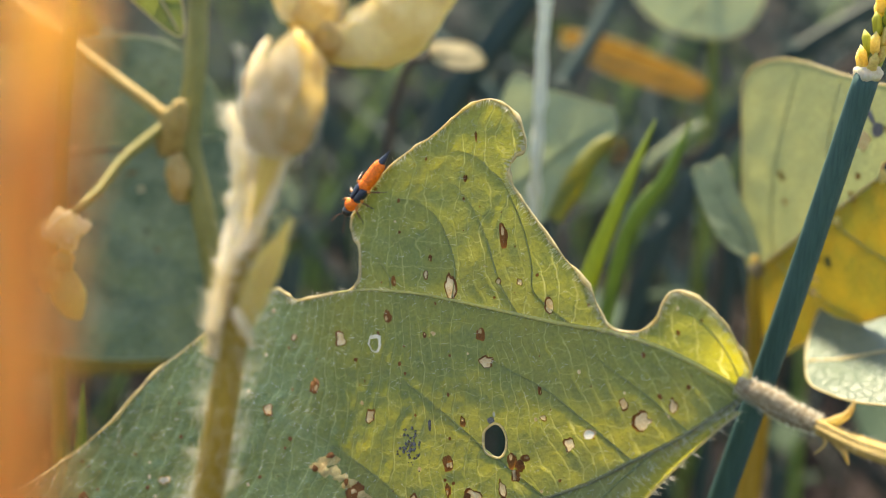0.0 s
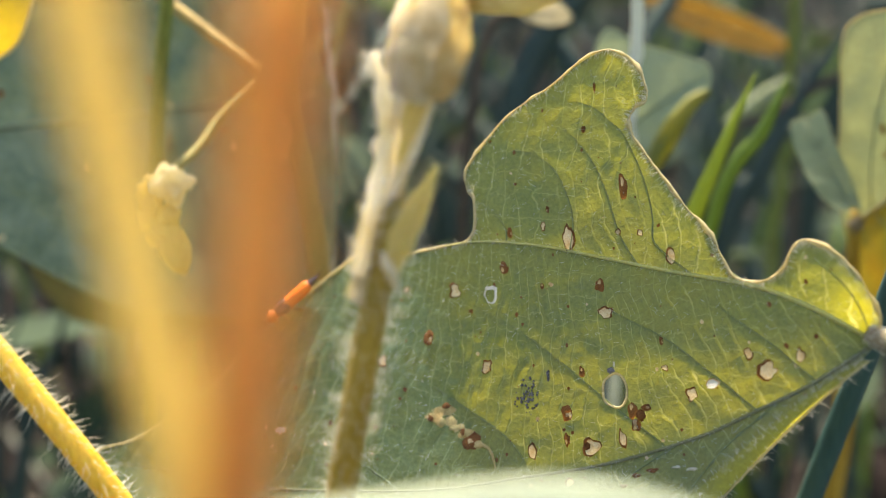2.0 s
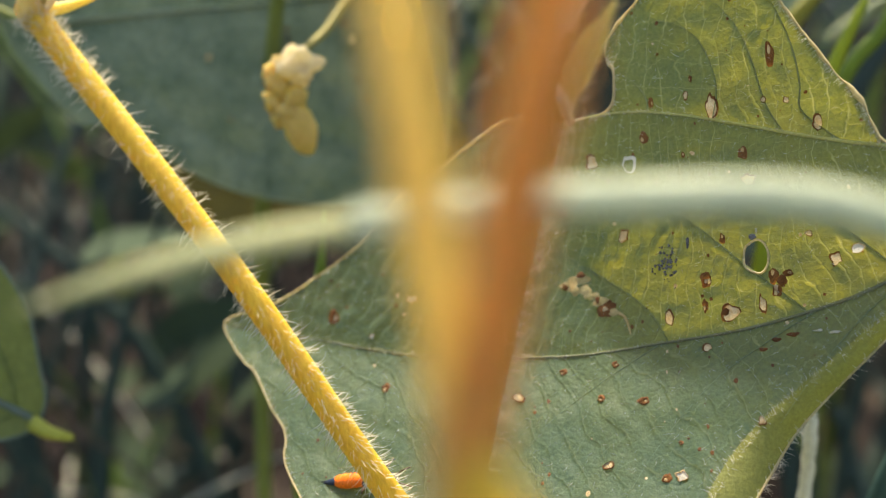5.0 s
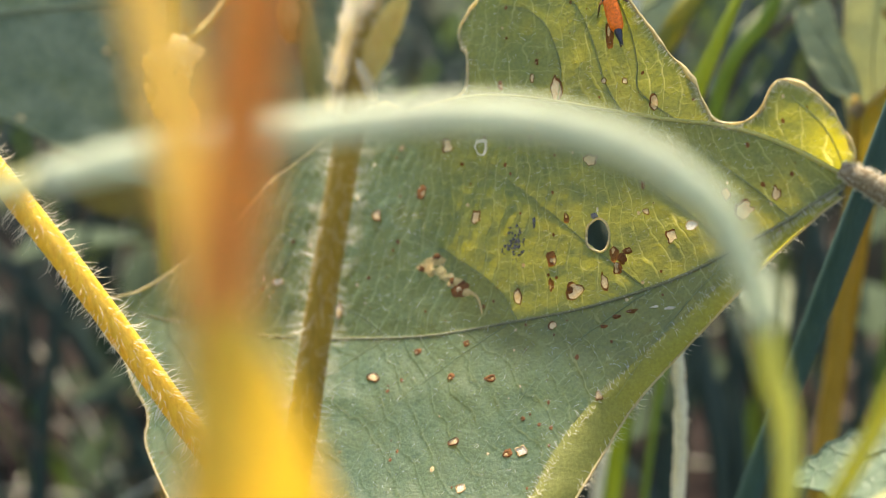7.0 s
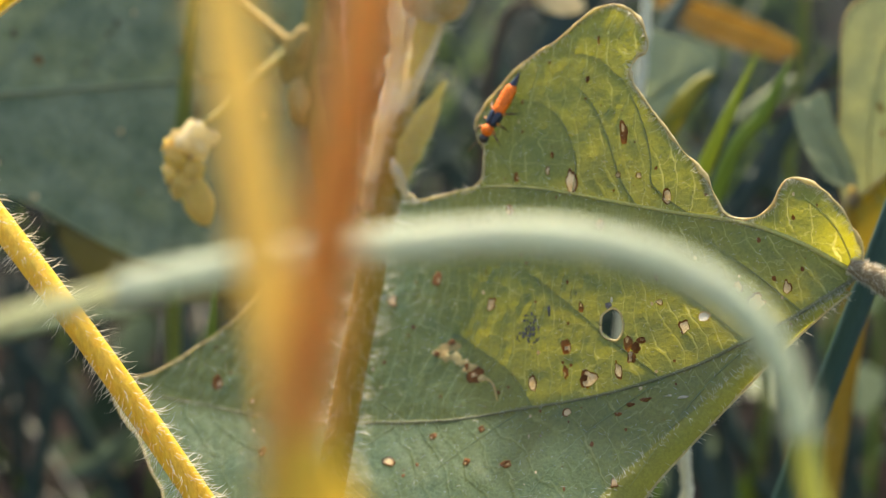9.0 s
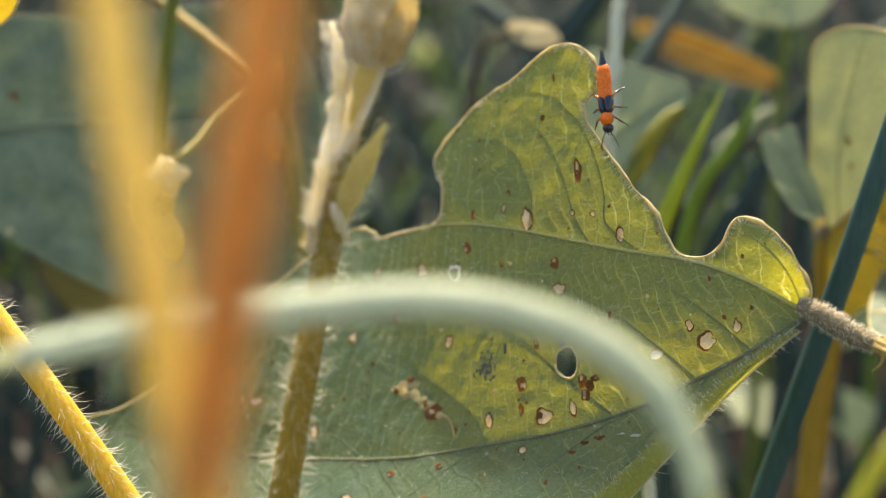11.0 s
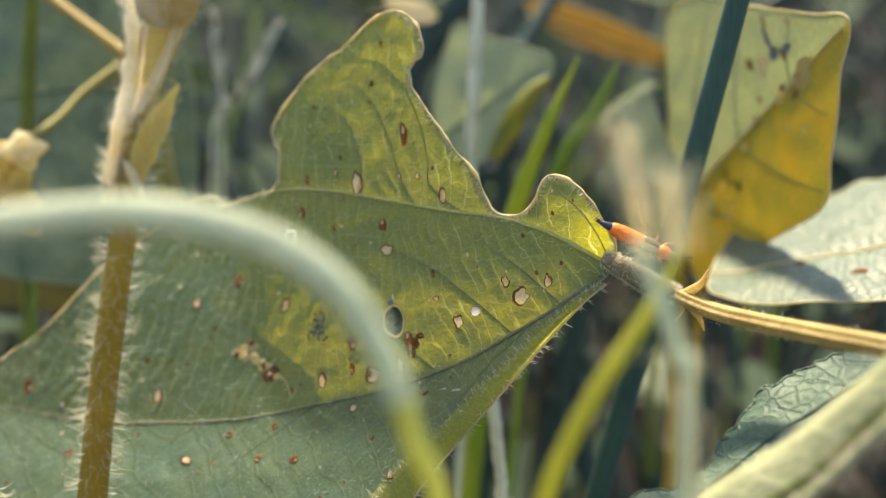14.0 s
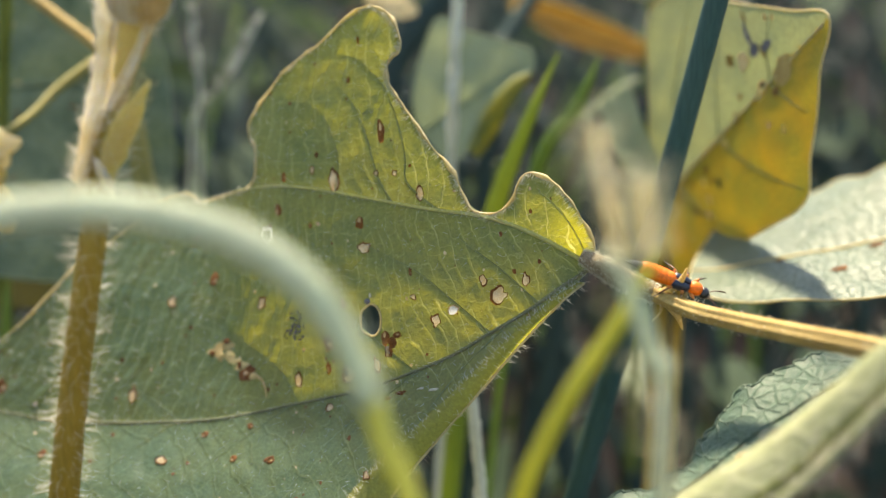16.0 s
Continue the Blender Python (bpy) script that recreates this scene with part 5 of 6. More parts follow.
def yellow_stalk():
    ob = thing("hairy_stalk", mm((15, 112, -6)), "bright yellow stalk with bristly hairs", "stem")
    line = spline([mm(p) for p in ((15, 112, -6), (10, 107, 40), (-2.0, 99.5, 92), (-10.5, 96.4, 108), (-17.3, 94.6, 119.8), (-28.7, 94.6, 138.2), (-45.4, 97.5, 159.8))], 14)
    part("stalk", tube(line, [1.6, 1.5, 1.35, 1.25, 1.15, 1.1, 1.05], 14, ridge=0.08, ridges=4), STEM_YELLOW, ob)
    part("hair", fur(line[30:], [1.3, 1.2, 1.1, 1.05], 1500, 1.6, 51, -0.45, 0.032), HAIR, ob)
    part("node", blob(line[-1], (1.3, 1.3, 1.6), None, 6, 0.15), OCHRE, ob, "swollen reddish joint")
    for go, mat in (((6.0, 1.0, 1.4), OCHRE), ((3.4, -0.6, 2.6), CREAM), ((2.0, -0.8, 3.2), HUSK)):
        part("stipule", blade(spline([line[-1], line[-1] + mm(go) * 0.42 + mm((0.2, 0, -0.2)), line[-1] + mm(go)], 6), [1.3, 1.0, 0.15], (0, -1, 0.3), 0.3, 0.3), mat, ob, "pointed pale stipule")
    part("hair", fur(line[-6:], 1.1, 260, 1.4, 53, 0.5, 0.03), HAIR, ob)
    return ob


stalk = yellow_stalk()
yolk, _ = broad_leaf(
    "bean_leaf", "bright yellow leaf with a furry rib", 
    ((-45.2, 97.6, 160.6), (-41.0, 97.6, 162.0), (-37.0, 97.4, 164.6), (-32.4, 97.2, 168.0), (-28.6, 97.0, 171.0), (-28.0, 99, 178), (-36, 101, 184), (-49, 101, 182), (-55, 100, 173), (-50, 98.4, 164)),
    ((-45.4, 97.7, 160.8), (-36, 100, 182)), YELLOW_LEAF, None, None, 4, 0.7, 0.9, 10)

# ---------------------------------------------------------------- stems behind


def knotted_stem():
    ob = thing("green_stem", mm((-14, 148, -5)), "jointed green stem with a swollen brown node", "stem")
    line = spline([mm(p) for p in ((-14, 148, -5), (-15.5, 148, 80), (-16.4, 148.6, 126), (-16.8, 149.3, 135.5), (-18.6, 151.3, 145.4), (-20.6, 154.1, 154.3), (-20.0, 156.9, 163.2), (-20, 160.5, 171.3), (-19.5, 163, 182))], 8)
    part("stem", tube(line, [2.0, 1.8, 1.6, 1.45, 1.4, 1.4, 1.4, 1.3], 12), STEM_OLIVE, ob)
    part("branch", tube(spline([mm(p) for p in ((-52, 164, 177), (-38, 158.9, 167), (-24.5, 154.3, 158.3), (-21, 154, 155))], 8), [0.8, 0.75, 0.8], 9), PETIOLE, ob, "thin yellow-brown side branch")
    part("branch", tube(spline([mm(p) for p in ((-22, 154, 157.5), (-27.3, 148.4, 153.3), (-29.5, 143.3, 150.3), (-32, 138.5, 148.4))], 8), [0.75, 0.6, 0.5], 9), STEM_OLIVE, ob, "thin flower stalk")
    part("node", blob(mm((-22.2, 152.6, 156.0)), (1.9, 1.7, 3.8), Euler((0.2, 0.3, 0)).to_matrix(), 8, 0.35), PETIOLE, ob, "swollen ochre node")
    part("bract", blob(mm((-21.6, 151.4, 150.2)), (1.7, 1.4, 3.2), Euler((0.1, -0.1, 0)).to_matrix(), 9, 0.5), HUSK, ob, "withered tan bract")


knotted_stem()


def flower_cluster():
    ob = thing("flower_cluster", mm((-32, 138.2, 148.4)), "withered cream flower cluster with a hanging petal", "flower")
    part("calyx", blob(mm((-31.6, 136.4, 147.4)), (2.6, 2.0, 2.4), None, 2, 0.7), BUD, ob, "white woolly calyx")
    for k, (x, y, z, r) in enumerate(((-33.6, 135.6, 145.6, 1.2), (-34.2, 135.2, 143.6, 1.0), (-32.6, 135.0, 142.6, 1.2), (-33.4, 135.0, 141.4, 0.9), (-34.4, 135.8, 146.8, 0.9), (-31.6, 135.2, 144.2, 1.1))):
        part("floret", blob(mm((x, y, z)), (r * 1.3, r * 1.2, r * 1.3), None, k, 0.45, cuts=3), OCHRE, ob)
    petal = spline([mm(p) for p in ((-31.8, 135.0, 143.6), (-31.2, 134.4, 141.6), (-30.4, 134.2, 139.0), (-29.8, 134.4, 137.4))], 6)
    part("petal", tube(petal, [0.6, 1.7, 2.0, 1.4, 0.3], 12, 0.5), OCHRE, ob, "hanging ochre petal")


flower_cluster()


def single_stem(name, label, pts, radius, material, flat=1.0, rough=0.0, hairs=0, category="stem", sides=10):
    path = spline([mm(p) for p in pts], 10)
    ob = thing(name, path[0], label, category)
    part("stem", tube(path, radius, sides, flat, rough=rough), material, ob)
    if hairs:
        part("hair", fur(path, radius, hairs, 0.5, 61, 0.2, 0.02), HAIR, ob)
    return ob


single_stem("tall_grass", "rough whitish grass stem", ((22.0, 150, -5), (22.6, 153, 60), (23.5, 156.2, 120), (24.0, 158.5, 150), (24.4, 161, 172), (24.6, 163, 195)), [0.9, 0.8, 0.75, 0.75], WHITISH, rough=1.1, hairs=700)
single_stem("tall_grass", "pale bleached grass stem", ((34, 124, -5), (31, 124, 60), (29.4, 122, 98), (28.9, 121, 109), (28.2, 122, 116), (27.0, 124, 124.5), (26.4, 126, 127)), [0.8, 0.75, 0.7, 0.6], WHITISH, rough=0.5, hairs=200)


def dark_stem():
    ob = thing("tall_grass", mm((19.5, 133, -5)), "dark blue-green grass stem with a yellow seed head", "grass")
    path = spline([mm(p) for p in ((19.5, 133, -5), (32, 127.4, 66), (42.3, 122.4, 120), (47.2, 120.2, 145), (51.6, 118.0, 169.5))], 10)
    part("stem", tube(path, [1.6, 1.5, 1.4, 1.35, 1.25], 12, 0.75), STEM_TEAL, ob)
    part("collar", blob(path[-1], (1.35, 1.2, 0.9), None, 1, 0.2), CREAM, ob, "frayed pale collar")
    head = spline([path[-1], mm((52.8, 117.4, 176)), mm((53.6, 117, 184)), mm((54, 117, 194))], 8)
    part("seed_axis", tube(head, [0.5, 0.4], 8), STEM_GREEN, ob)
    for k in range(56):
        p = head[min(int(k * len(head) / 57), len(head) - 1)]
        turn = k * 2.4
        out = Vector((math.cos(turn), math.sin(turn), 0))
        m = Euler((-0.3 * out.y, 0.3 * out.x, 0)).to_matrix()
        part("seed", blob(p + out * 0.0008 + mm((0, 0, 0.9)), (0.5, 0.45, 1.35), m, k, 0.1, cuts=1), OCHRE if k % 3 else GRASS_LIME, ob)


dark_stem()


def grass_blade(label, pts, width, material, fold=0.25, hint=(0.3, -1.0, 0.2), thick=0.15, group=""):
    path = spline([mm(p) for p in pts], 10)
    ob = thing("grass", path[0], label, "grass", group)
    part("blade", blade(path, width, hint, thick, fold), material, ob)
    return ob


grass_blade("fresh green pointed grass blade", ((20, 146, -5), (23, 145, 70), (27, 144.7, 125.8), (29.4, 145.9, 136), (31.3, 146.8, 142.4), (34.5, 148.4, 150.7), (37.9, 150.9, 158.6)), [2.4, 2.8, 3.0, 2.8, 2.5, 1.7, 0.1], GRASS_FRESH)
grass_blade("green-yellow narrow grass blade", ((26, 156, -5), (30, 155, 90), (35, 155, 138), (41, 157, 150), (44, 159, 157)), [0.9, 1.1, 2.3, 2.2, 0.1], GRASS)
grass_blade("curved green grass blade", ((-26, 122, -5), (-28, 122, 70), (-30.0, 122.0, 108), (-28.6, 122.5, 118), (-27.0, 123, 126), (-26.4, 124, 134)), [2.5, 2.5, 2.6, 2.0, 1.4, 0.2], GRASS)

for label, mat, width, pts in (
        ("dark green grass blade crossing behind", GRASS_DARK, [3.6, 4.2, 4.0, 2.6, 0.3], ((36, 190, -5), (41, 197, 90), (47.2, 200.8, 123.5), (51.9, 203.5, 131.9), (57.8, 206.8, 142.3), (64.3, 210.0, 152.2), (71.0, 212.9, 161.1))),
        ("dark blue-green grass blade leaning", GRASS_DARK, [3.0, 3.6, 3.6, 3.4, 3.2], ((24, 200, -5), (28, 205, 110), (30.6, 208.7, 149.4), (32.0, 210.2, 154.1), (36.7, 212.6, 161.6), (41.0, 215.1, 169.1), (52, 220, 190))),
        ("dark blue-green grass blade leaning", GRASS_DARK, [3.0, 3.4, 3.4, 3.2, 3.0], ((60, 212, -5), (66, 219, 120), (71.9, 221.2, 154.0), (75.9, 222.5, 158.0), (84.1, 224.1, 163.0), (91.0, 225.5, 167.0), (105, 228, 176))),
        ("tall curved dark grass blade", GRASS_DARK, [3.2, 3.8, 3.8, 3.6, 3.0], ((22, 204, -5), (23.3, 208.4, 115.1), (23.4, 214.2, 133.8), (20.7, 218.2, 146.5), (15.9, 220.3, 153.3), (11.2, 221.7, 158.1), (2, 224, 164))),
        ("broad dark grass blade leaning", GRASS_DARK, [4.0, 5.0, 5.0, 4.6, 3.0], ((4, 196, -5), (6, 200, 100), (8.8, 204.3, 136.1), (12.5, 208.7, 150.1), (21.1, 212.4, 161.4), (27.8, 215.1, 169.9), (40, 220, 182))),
        ("dry brown grass stalk leaning across", LITTER, [1.6, 1.8, 1.8, 1.6, 1.2], ((30, 196, -5), (38, 201, 100), (46.9, 204.9, 136.5), (53.2, 206.3, 140.8), (64.4, 208.6, 147.5), (73.1, 210.3, 152.7), (86, 213, 160))),
        # the dark blade's bright highlight, added as a pale strip lying on it
        ("pale strip for the highlight on a dark blade", LEAF_SOFT, [1.5, 3.0, 3.0, 2.4, 0.4], ((46, 205.5, 139.5), (49.8, 206.2, 142.2), (53.2, 207.0, 145.0), (56.5, 207.8, 147.4)))):
    grass_blade(label, pts, width, mat)

# seed heads, slender
for k, pts in enumerate((((-26, 200, -5), (-24, 196, 90), (-22.2, 193.9, 135.3), (-20.4, 196.1, 142.4), (-15.6, 198, 148.6), (-10.9, 200.7, 158)), ((-24, 197, 80), (-20.8, 196.0, 141.0), (-21.5, 198.1, 149.4), (-22.6, 200.3, 160)))):
    ob = single_stem("grass_seed_head", "slender pale grass seed head", pts, [0.4, 0.35, 0.28, 0.25, 0.22, 0.15], WHITISH, rough=0.6, hairs=300, category="grass")
    axis_line = spline([mm(p) for p in pts], 10)
    rng = random.Random(90 + k)
    for i in range(int(len(axis_line) * 0.55), len(axis_line) - 1):
        for s in (-1, 1):
            way = Euler((rng.uniform(-0.3, 0.3), radians(24 * s) + rng.uniform(-0.2, 0.2), 0)).to_matrix()
            part("spikelet", blob(axis_line[i] + mm((0.55 * s, rng.uniform(-0.6, 0.4), 0.6)), (0.24, 0.22, 0.75), way, i, 0.2, cuts=1), WHITISH if rng.random() < 0.6 else LITTER, ob)

# ---------------------------------------------------------------- blurred things close to the lens
RUST_FOOT, STRAW_FOOT = (-22.36, 36.0, -5.0), (12.09, 38.0, -5.0)
rust = thing("dry_stalk", mm(RUST_FOOT), "rusty orange dry stalk with a yellow sheath below", "stem")
rust_path = spline([mm(p) for p in (RUST_FOOT, (-12.5, 36, 70), (-4.0, 36, 135.3), (-1.58, 36, 153.9), (-0.21, 36, 163.5), (1.08, 36, 171.6), (3.01, 36, 183.6))], 10)
part("stalk", tube(rust_path, [0.9, 0.85, 0.78, 0.75, 0.75, 0.78, 0.85], 14, 0.8, ridge=0.05, rough=0.2), RUST, rust)
part("sheath", tube(spline([mm(p) for p in ((-1.6, 36, 157), (0.2, 36, 167.6), (2.4, 36, 181))], 8), [0.75, 1.0, 0.98], 12, 0.7, rough=0.3), RUST, rust, "loose rusty sheath")
part("fibre", fur(rust_path[14:], 0.7, 1500, 0.9, 82, 0.8, 0.034), RUST, rust, "frayed rusty fibres")
sheath = spline([mm(p) for p in ((-14.6, 35.5, 50), (-3.4, 34.9, 125), (-0.4, 34.4, 144.5), (0.3, 34.2, 151.5), (-0.5, 34.6, 159.5))], 8)
part("leaf_sheath", blade(sheath, [2, 6.6, 7.8, 5.8, 1.5], (0.1, -1, 0.1), 0.4, 0.2), YELLOW, rust, "bright yellow leaf sheath")

straw = thing("dry_stalk", mm(STRAW_FOOT), "pale straw-yellow dry stalk with a joint", "stem")
straw_path = spline([mm(p) for p in (STRAW_FOOT, (6.1, 38, 70), (0.95, 38, 134.9), (-0.55, 38, 153.6), (-1.69, 38, 163.4), (-2.74, 38, 171.5), (-4.21, 38, 183.7))], 10)
part("stalk", tube(straw_path, [0.9, 0.85, 0.8, 0.78, 0.78, 0.78, 0.78], 14, 0.8, ridge=0.05, rough=0.2), STRAW, straw)
part("fibre", fur(straw_path[14:], 0.7, 1300, 0.9, 83, 0.8, 0.034), STRAW, straw, "frayed straw fibres")
part("joint", tube(spline([mm(p) for p in ((1.3, 38, 130), (0.95, 38, 135), (0.5, 38, 140))], 4), [0.8, 1.0, 0.8], 12, 0.8), OCHRE, straw, "swollen ochre joint")

ARCH = ((-26.5, 51.0, 153.0), (-22.0, 51.0, 155.2), (-18.0, 51.1, 156.9), (-13.4, 51.4, 158.4), (-6.3, 52.4, 160.1), (0, 53.2, 161.1), (8.7, 54, 161.9), (14.8, 54, 160.9), (18.8, 53.6, 158.8), (21.2, 53.6, 155.6), (23.2, 54.2, 149.6), (25.2, 55.6, 140), (27, 57, 100), (27, 58, -5))
arch_line = spline([mm(p) for p in ARCH], 10)
ARCH_FOOT, ARCH_CROWN = mm((27, 58, -5)), mm((8.7, 54, 161.9))
arch = thing("grass", ARCH_FOOT, "pale arched grass blade", "grass")
part("blade", blade(arch_line[:34], [0.2, 1.2, 1.6, 1.6], (0.1, -0.6, 0.8), 0.25, 0.2), GRASS_WEAK, arch, "yellow-green tapering tip of the blade")
part("blade", blade(arch_line[33:98], [1.6, 1.75, 1.85, 1.85, 1.7, 1.4], (0.1, -0.85, 0.5), 0.25, 0.2), GRASS_PALE, arch)
part("blade", blade(arch_line[97:], [1.4, 1.3, 1.2, 1.2], (0.1, -1.0, 0.3), 0.25, 0.2), GRASS_TIP, arch, "yellow-green lower end of the blade")
part("hair", fur(arch_line[33:98], 0.6, 1500, 1.0, 81, 0.4, 0.026), GRASS_PALE, arch)
grass_blade("yellow-green narrow upright grass blade", ((10, 58, -5), (16, 58, 90), (22.6, 58.6, 124), (29.4, 60.5, 138.5), (31.4, 60.6, 144.6), (33.6, 61.4, 149.2), (36.3, 62.6, 153.3), (38.6, 64, 157.5)), [1.2, 1.2, 1.3, 1.3, 1.3, 1.3, 1.2, 0.3], GRASS_LIME)
wisp = single_stem("grass_seed_head", "blurred pale woolly seed head", ((41, 58, -5), (40, 57, 80), (38.2, 56.4, 146), (37.2, 54.9, 153.7), (35.4, 54.4, 158.5), (34.4, 54.2, 160)), [0.5, 0.5, 0.45, 0.4, 0.3], GRASS_PALE, category="grass")
for pts in (((35.2, 54.4, 159.0), (34.2, 54.2, 163), (33.6, 54.2, 166.0)), ((36.4, 54.4, 159.6), (36.2, 54.2, 161.6), (36.0, 54.2, 163.6)), ((39.0, 56.4, 142.0), (38.2, 55.8, 148.4), (37.2, 55.2, 154.0))):
    line = spline([mm(p) for p in pts], 6)
    tuft = part("seed_tuft", tube(line, [0.1, 0.2, 0.2, 0.1], 8, rough=0.5), CREAM, wisp, "pale downy tuft of seeds")
    part("hair", fur(line, [0.1, 0.3, 0.2], 64, 2.4, 71, 0.8, 0.05), HAIR_CREAM, tuft)

# ---------------------------------------------------------------- undergrowth behind


def undergrowth():
    rng = random.Random(77)
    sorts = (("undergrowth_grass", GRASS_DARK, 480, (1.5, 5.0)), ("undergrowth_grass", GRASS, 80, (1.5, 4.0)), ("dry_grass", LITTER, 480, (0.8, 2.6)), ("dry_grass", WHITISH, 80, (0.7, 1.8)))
    for name, mat, count, wide in sorts:
        bm = bmesh.new()
        for _ in range(count):
            y = 0.20 + 0.75 * rng.random() ** 1.3
            x = 0.01 + rng.uniform(-0.55, 0.55) * (y + 0.05) + rng.uniform(-0.03, 0.03)
            h = rng.uniform(0.05, 0.20) if mat in (GRASS_DARK, GRASS) else rng.uniform(0.01, 0.09)
            lean = Vector((rng.uniform(-1, 1), rng.uniform(-0.5, 0.8), 0)) * h * rng.uniform(0.2, 1.1)
            if mat in (LITTER, WHITISH):
                lean = Vector((rng.uniform(-1, 1), rng.uniform(-1, 1), 0)) * rng.uniform(0.03, 0.12)
            p0 = Vector((x, y, -0.014))
            if (p0 + lean).y < 0.185:
                lean.y = abs(lean.y)
            path = spline([p0, p0 + Vector((lean.x * 0.3, lean.y * 0.3, h * 0.6)), p0 + Vector((lean.x, lean.y, h))], 4)
            blade(path, [rng.uniform(*wide), rng.uniform(*wide), 0.2], (rng.uniform(-1, 1), -1, 0.3), 0.2, 0.25, bm)
        ob = part(name, bm, mat, None)
        tagged(ob, {"undergrowth_grass": "tangled green grass, mostly coloured dark for shade", "dry_grass": "dry bleached grass litter"}[name], "grass", kind="stuff")
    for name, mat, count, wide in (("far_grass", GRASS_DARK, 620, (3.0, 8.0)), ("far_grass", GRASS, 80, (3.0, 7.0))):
        bm = bmesh.new()
        for _ in range(count):
            y = rng.uniform(0.45, 2.6)
            x = 0.01 + rng.uniform(-0.5, 0.5) * (y + 0.05)
            h = rng.uniform(0.05, 0.13) + 0.05 * y
            lean = Vector((rng.uniform(-1, 1), rng.uniform(-0.3, 0.6), 0)) * h
            p0 = Vector((x, y, -0.02))
            blade(spline([p0, p0 + Vector((lean.x * 0.3, lean.y * 0.3, h * 0.6)), p0 + Vector((lean.x, lean.y, h))], 4), [rng.uniform(*wide), rng.uniform(*wide), 0.3], (rng.uniform(-1, 1), -1, 0.3), 0.3, 0.25, bm)
        tagged(part(name, bm, mat, None), "dense dark grass farther off in the field", "grass", kind="stuff")
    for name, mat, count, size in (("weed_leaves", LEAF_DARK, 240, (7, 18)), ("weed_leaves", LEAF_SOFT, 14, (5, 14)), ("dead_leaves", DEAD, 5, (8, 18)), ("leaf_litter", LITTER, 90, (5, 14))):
        bm = bmesh.new()
        for _ in range(count):
            y = 0.225 + 1.6 * rng.random() ** 2.0
            x = 0.01 + rng.uniform(-0.55, 0.55) * (y + 0.05)
            z = rng.uniform(-0.008, 0.002) if mat is LITTER else rng.uniform(0.0, 0.10 + 0.06 * min(y, 1.0))
            L = rng.uniform(*size) * 0.001 * (1 + max(0, y - 0.4))
            turn = Euler((rng.uniform(-1.0, 0.6), rng.uniform(-0.7, 0.7), rng.uniform(0, 6.28))).to_matrix()
            if mat is LITTER:
                turn = Euler((rng.uniform(-0.3, 0.3), rng.uniform(-0.3, 0.3), rng.uniform(0, 6.28))).to_matrix()
            rows = []
            for i in range(9):
                t = i / 8
                w = L * 0.62 * math.sin(math.pi * min(1, t * 0.93 + 0.05)) ** 0.8
                rows.append([bm.verts.new(Vector((x, y, z)) + turn @ Vector((L * (2 * t - 1), w * s, 0.25 * abs(s) * w - 0.3 * L * (t - 0.5) ** 2))) for s in (-1, -0.5, 0, 0.5, 1)])
            for a, b in zip(rows, rows[1:]):
                for k in range(4):
                    bm.faces.new((a[k], a[k + 1], b[k + 1], b[k]))
        ob = part(name, bm, mat, None)
        tagged(ob, {"weed_leaves": "weed leaves in the undergrowth, mostly coloured dark for shade", "dead_leaves": "orange dead leaves caught in the grass", "leaf_litter": "brown crumbled leaf litter on soil"}[name], "leaves", kind="stuff")


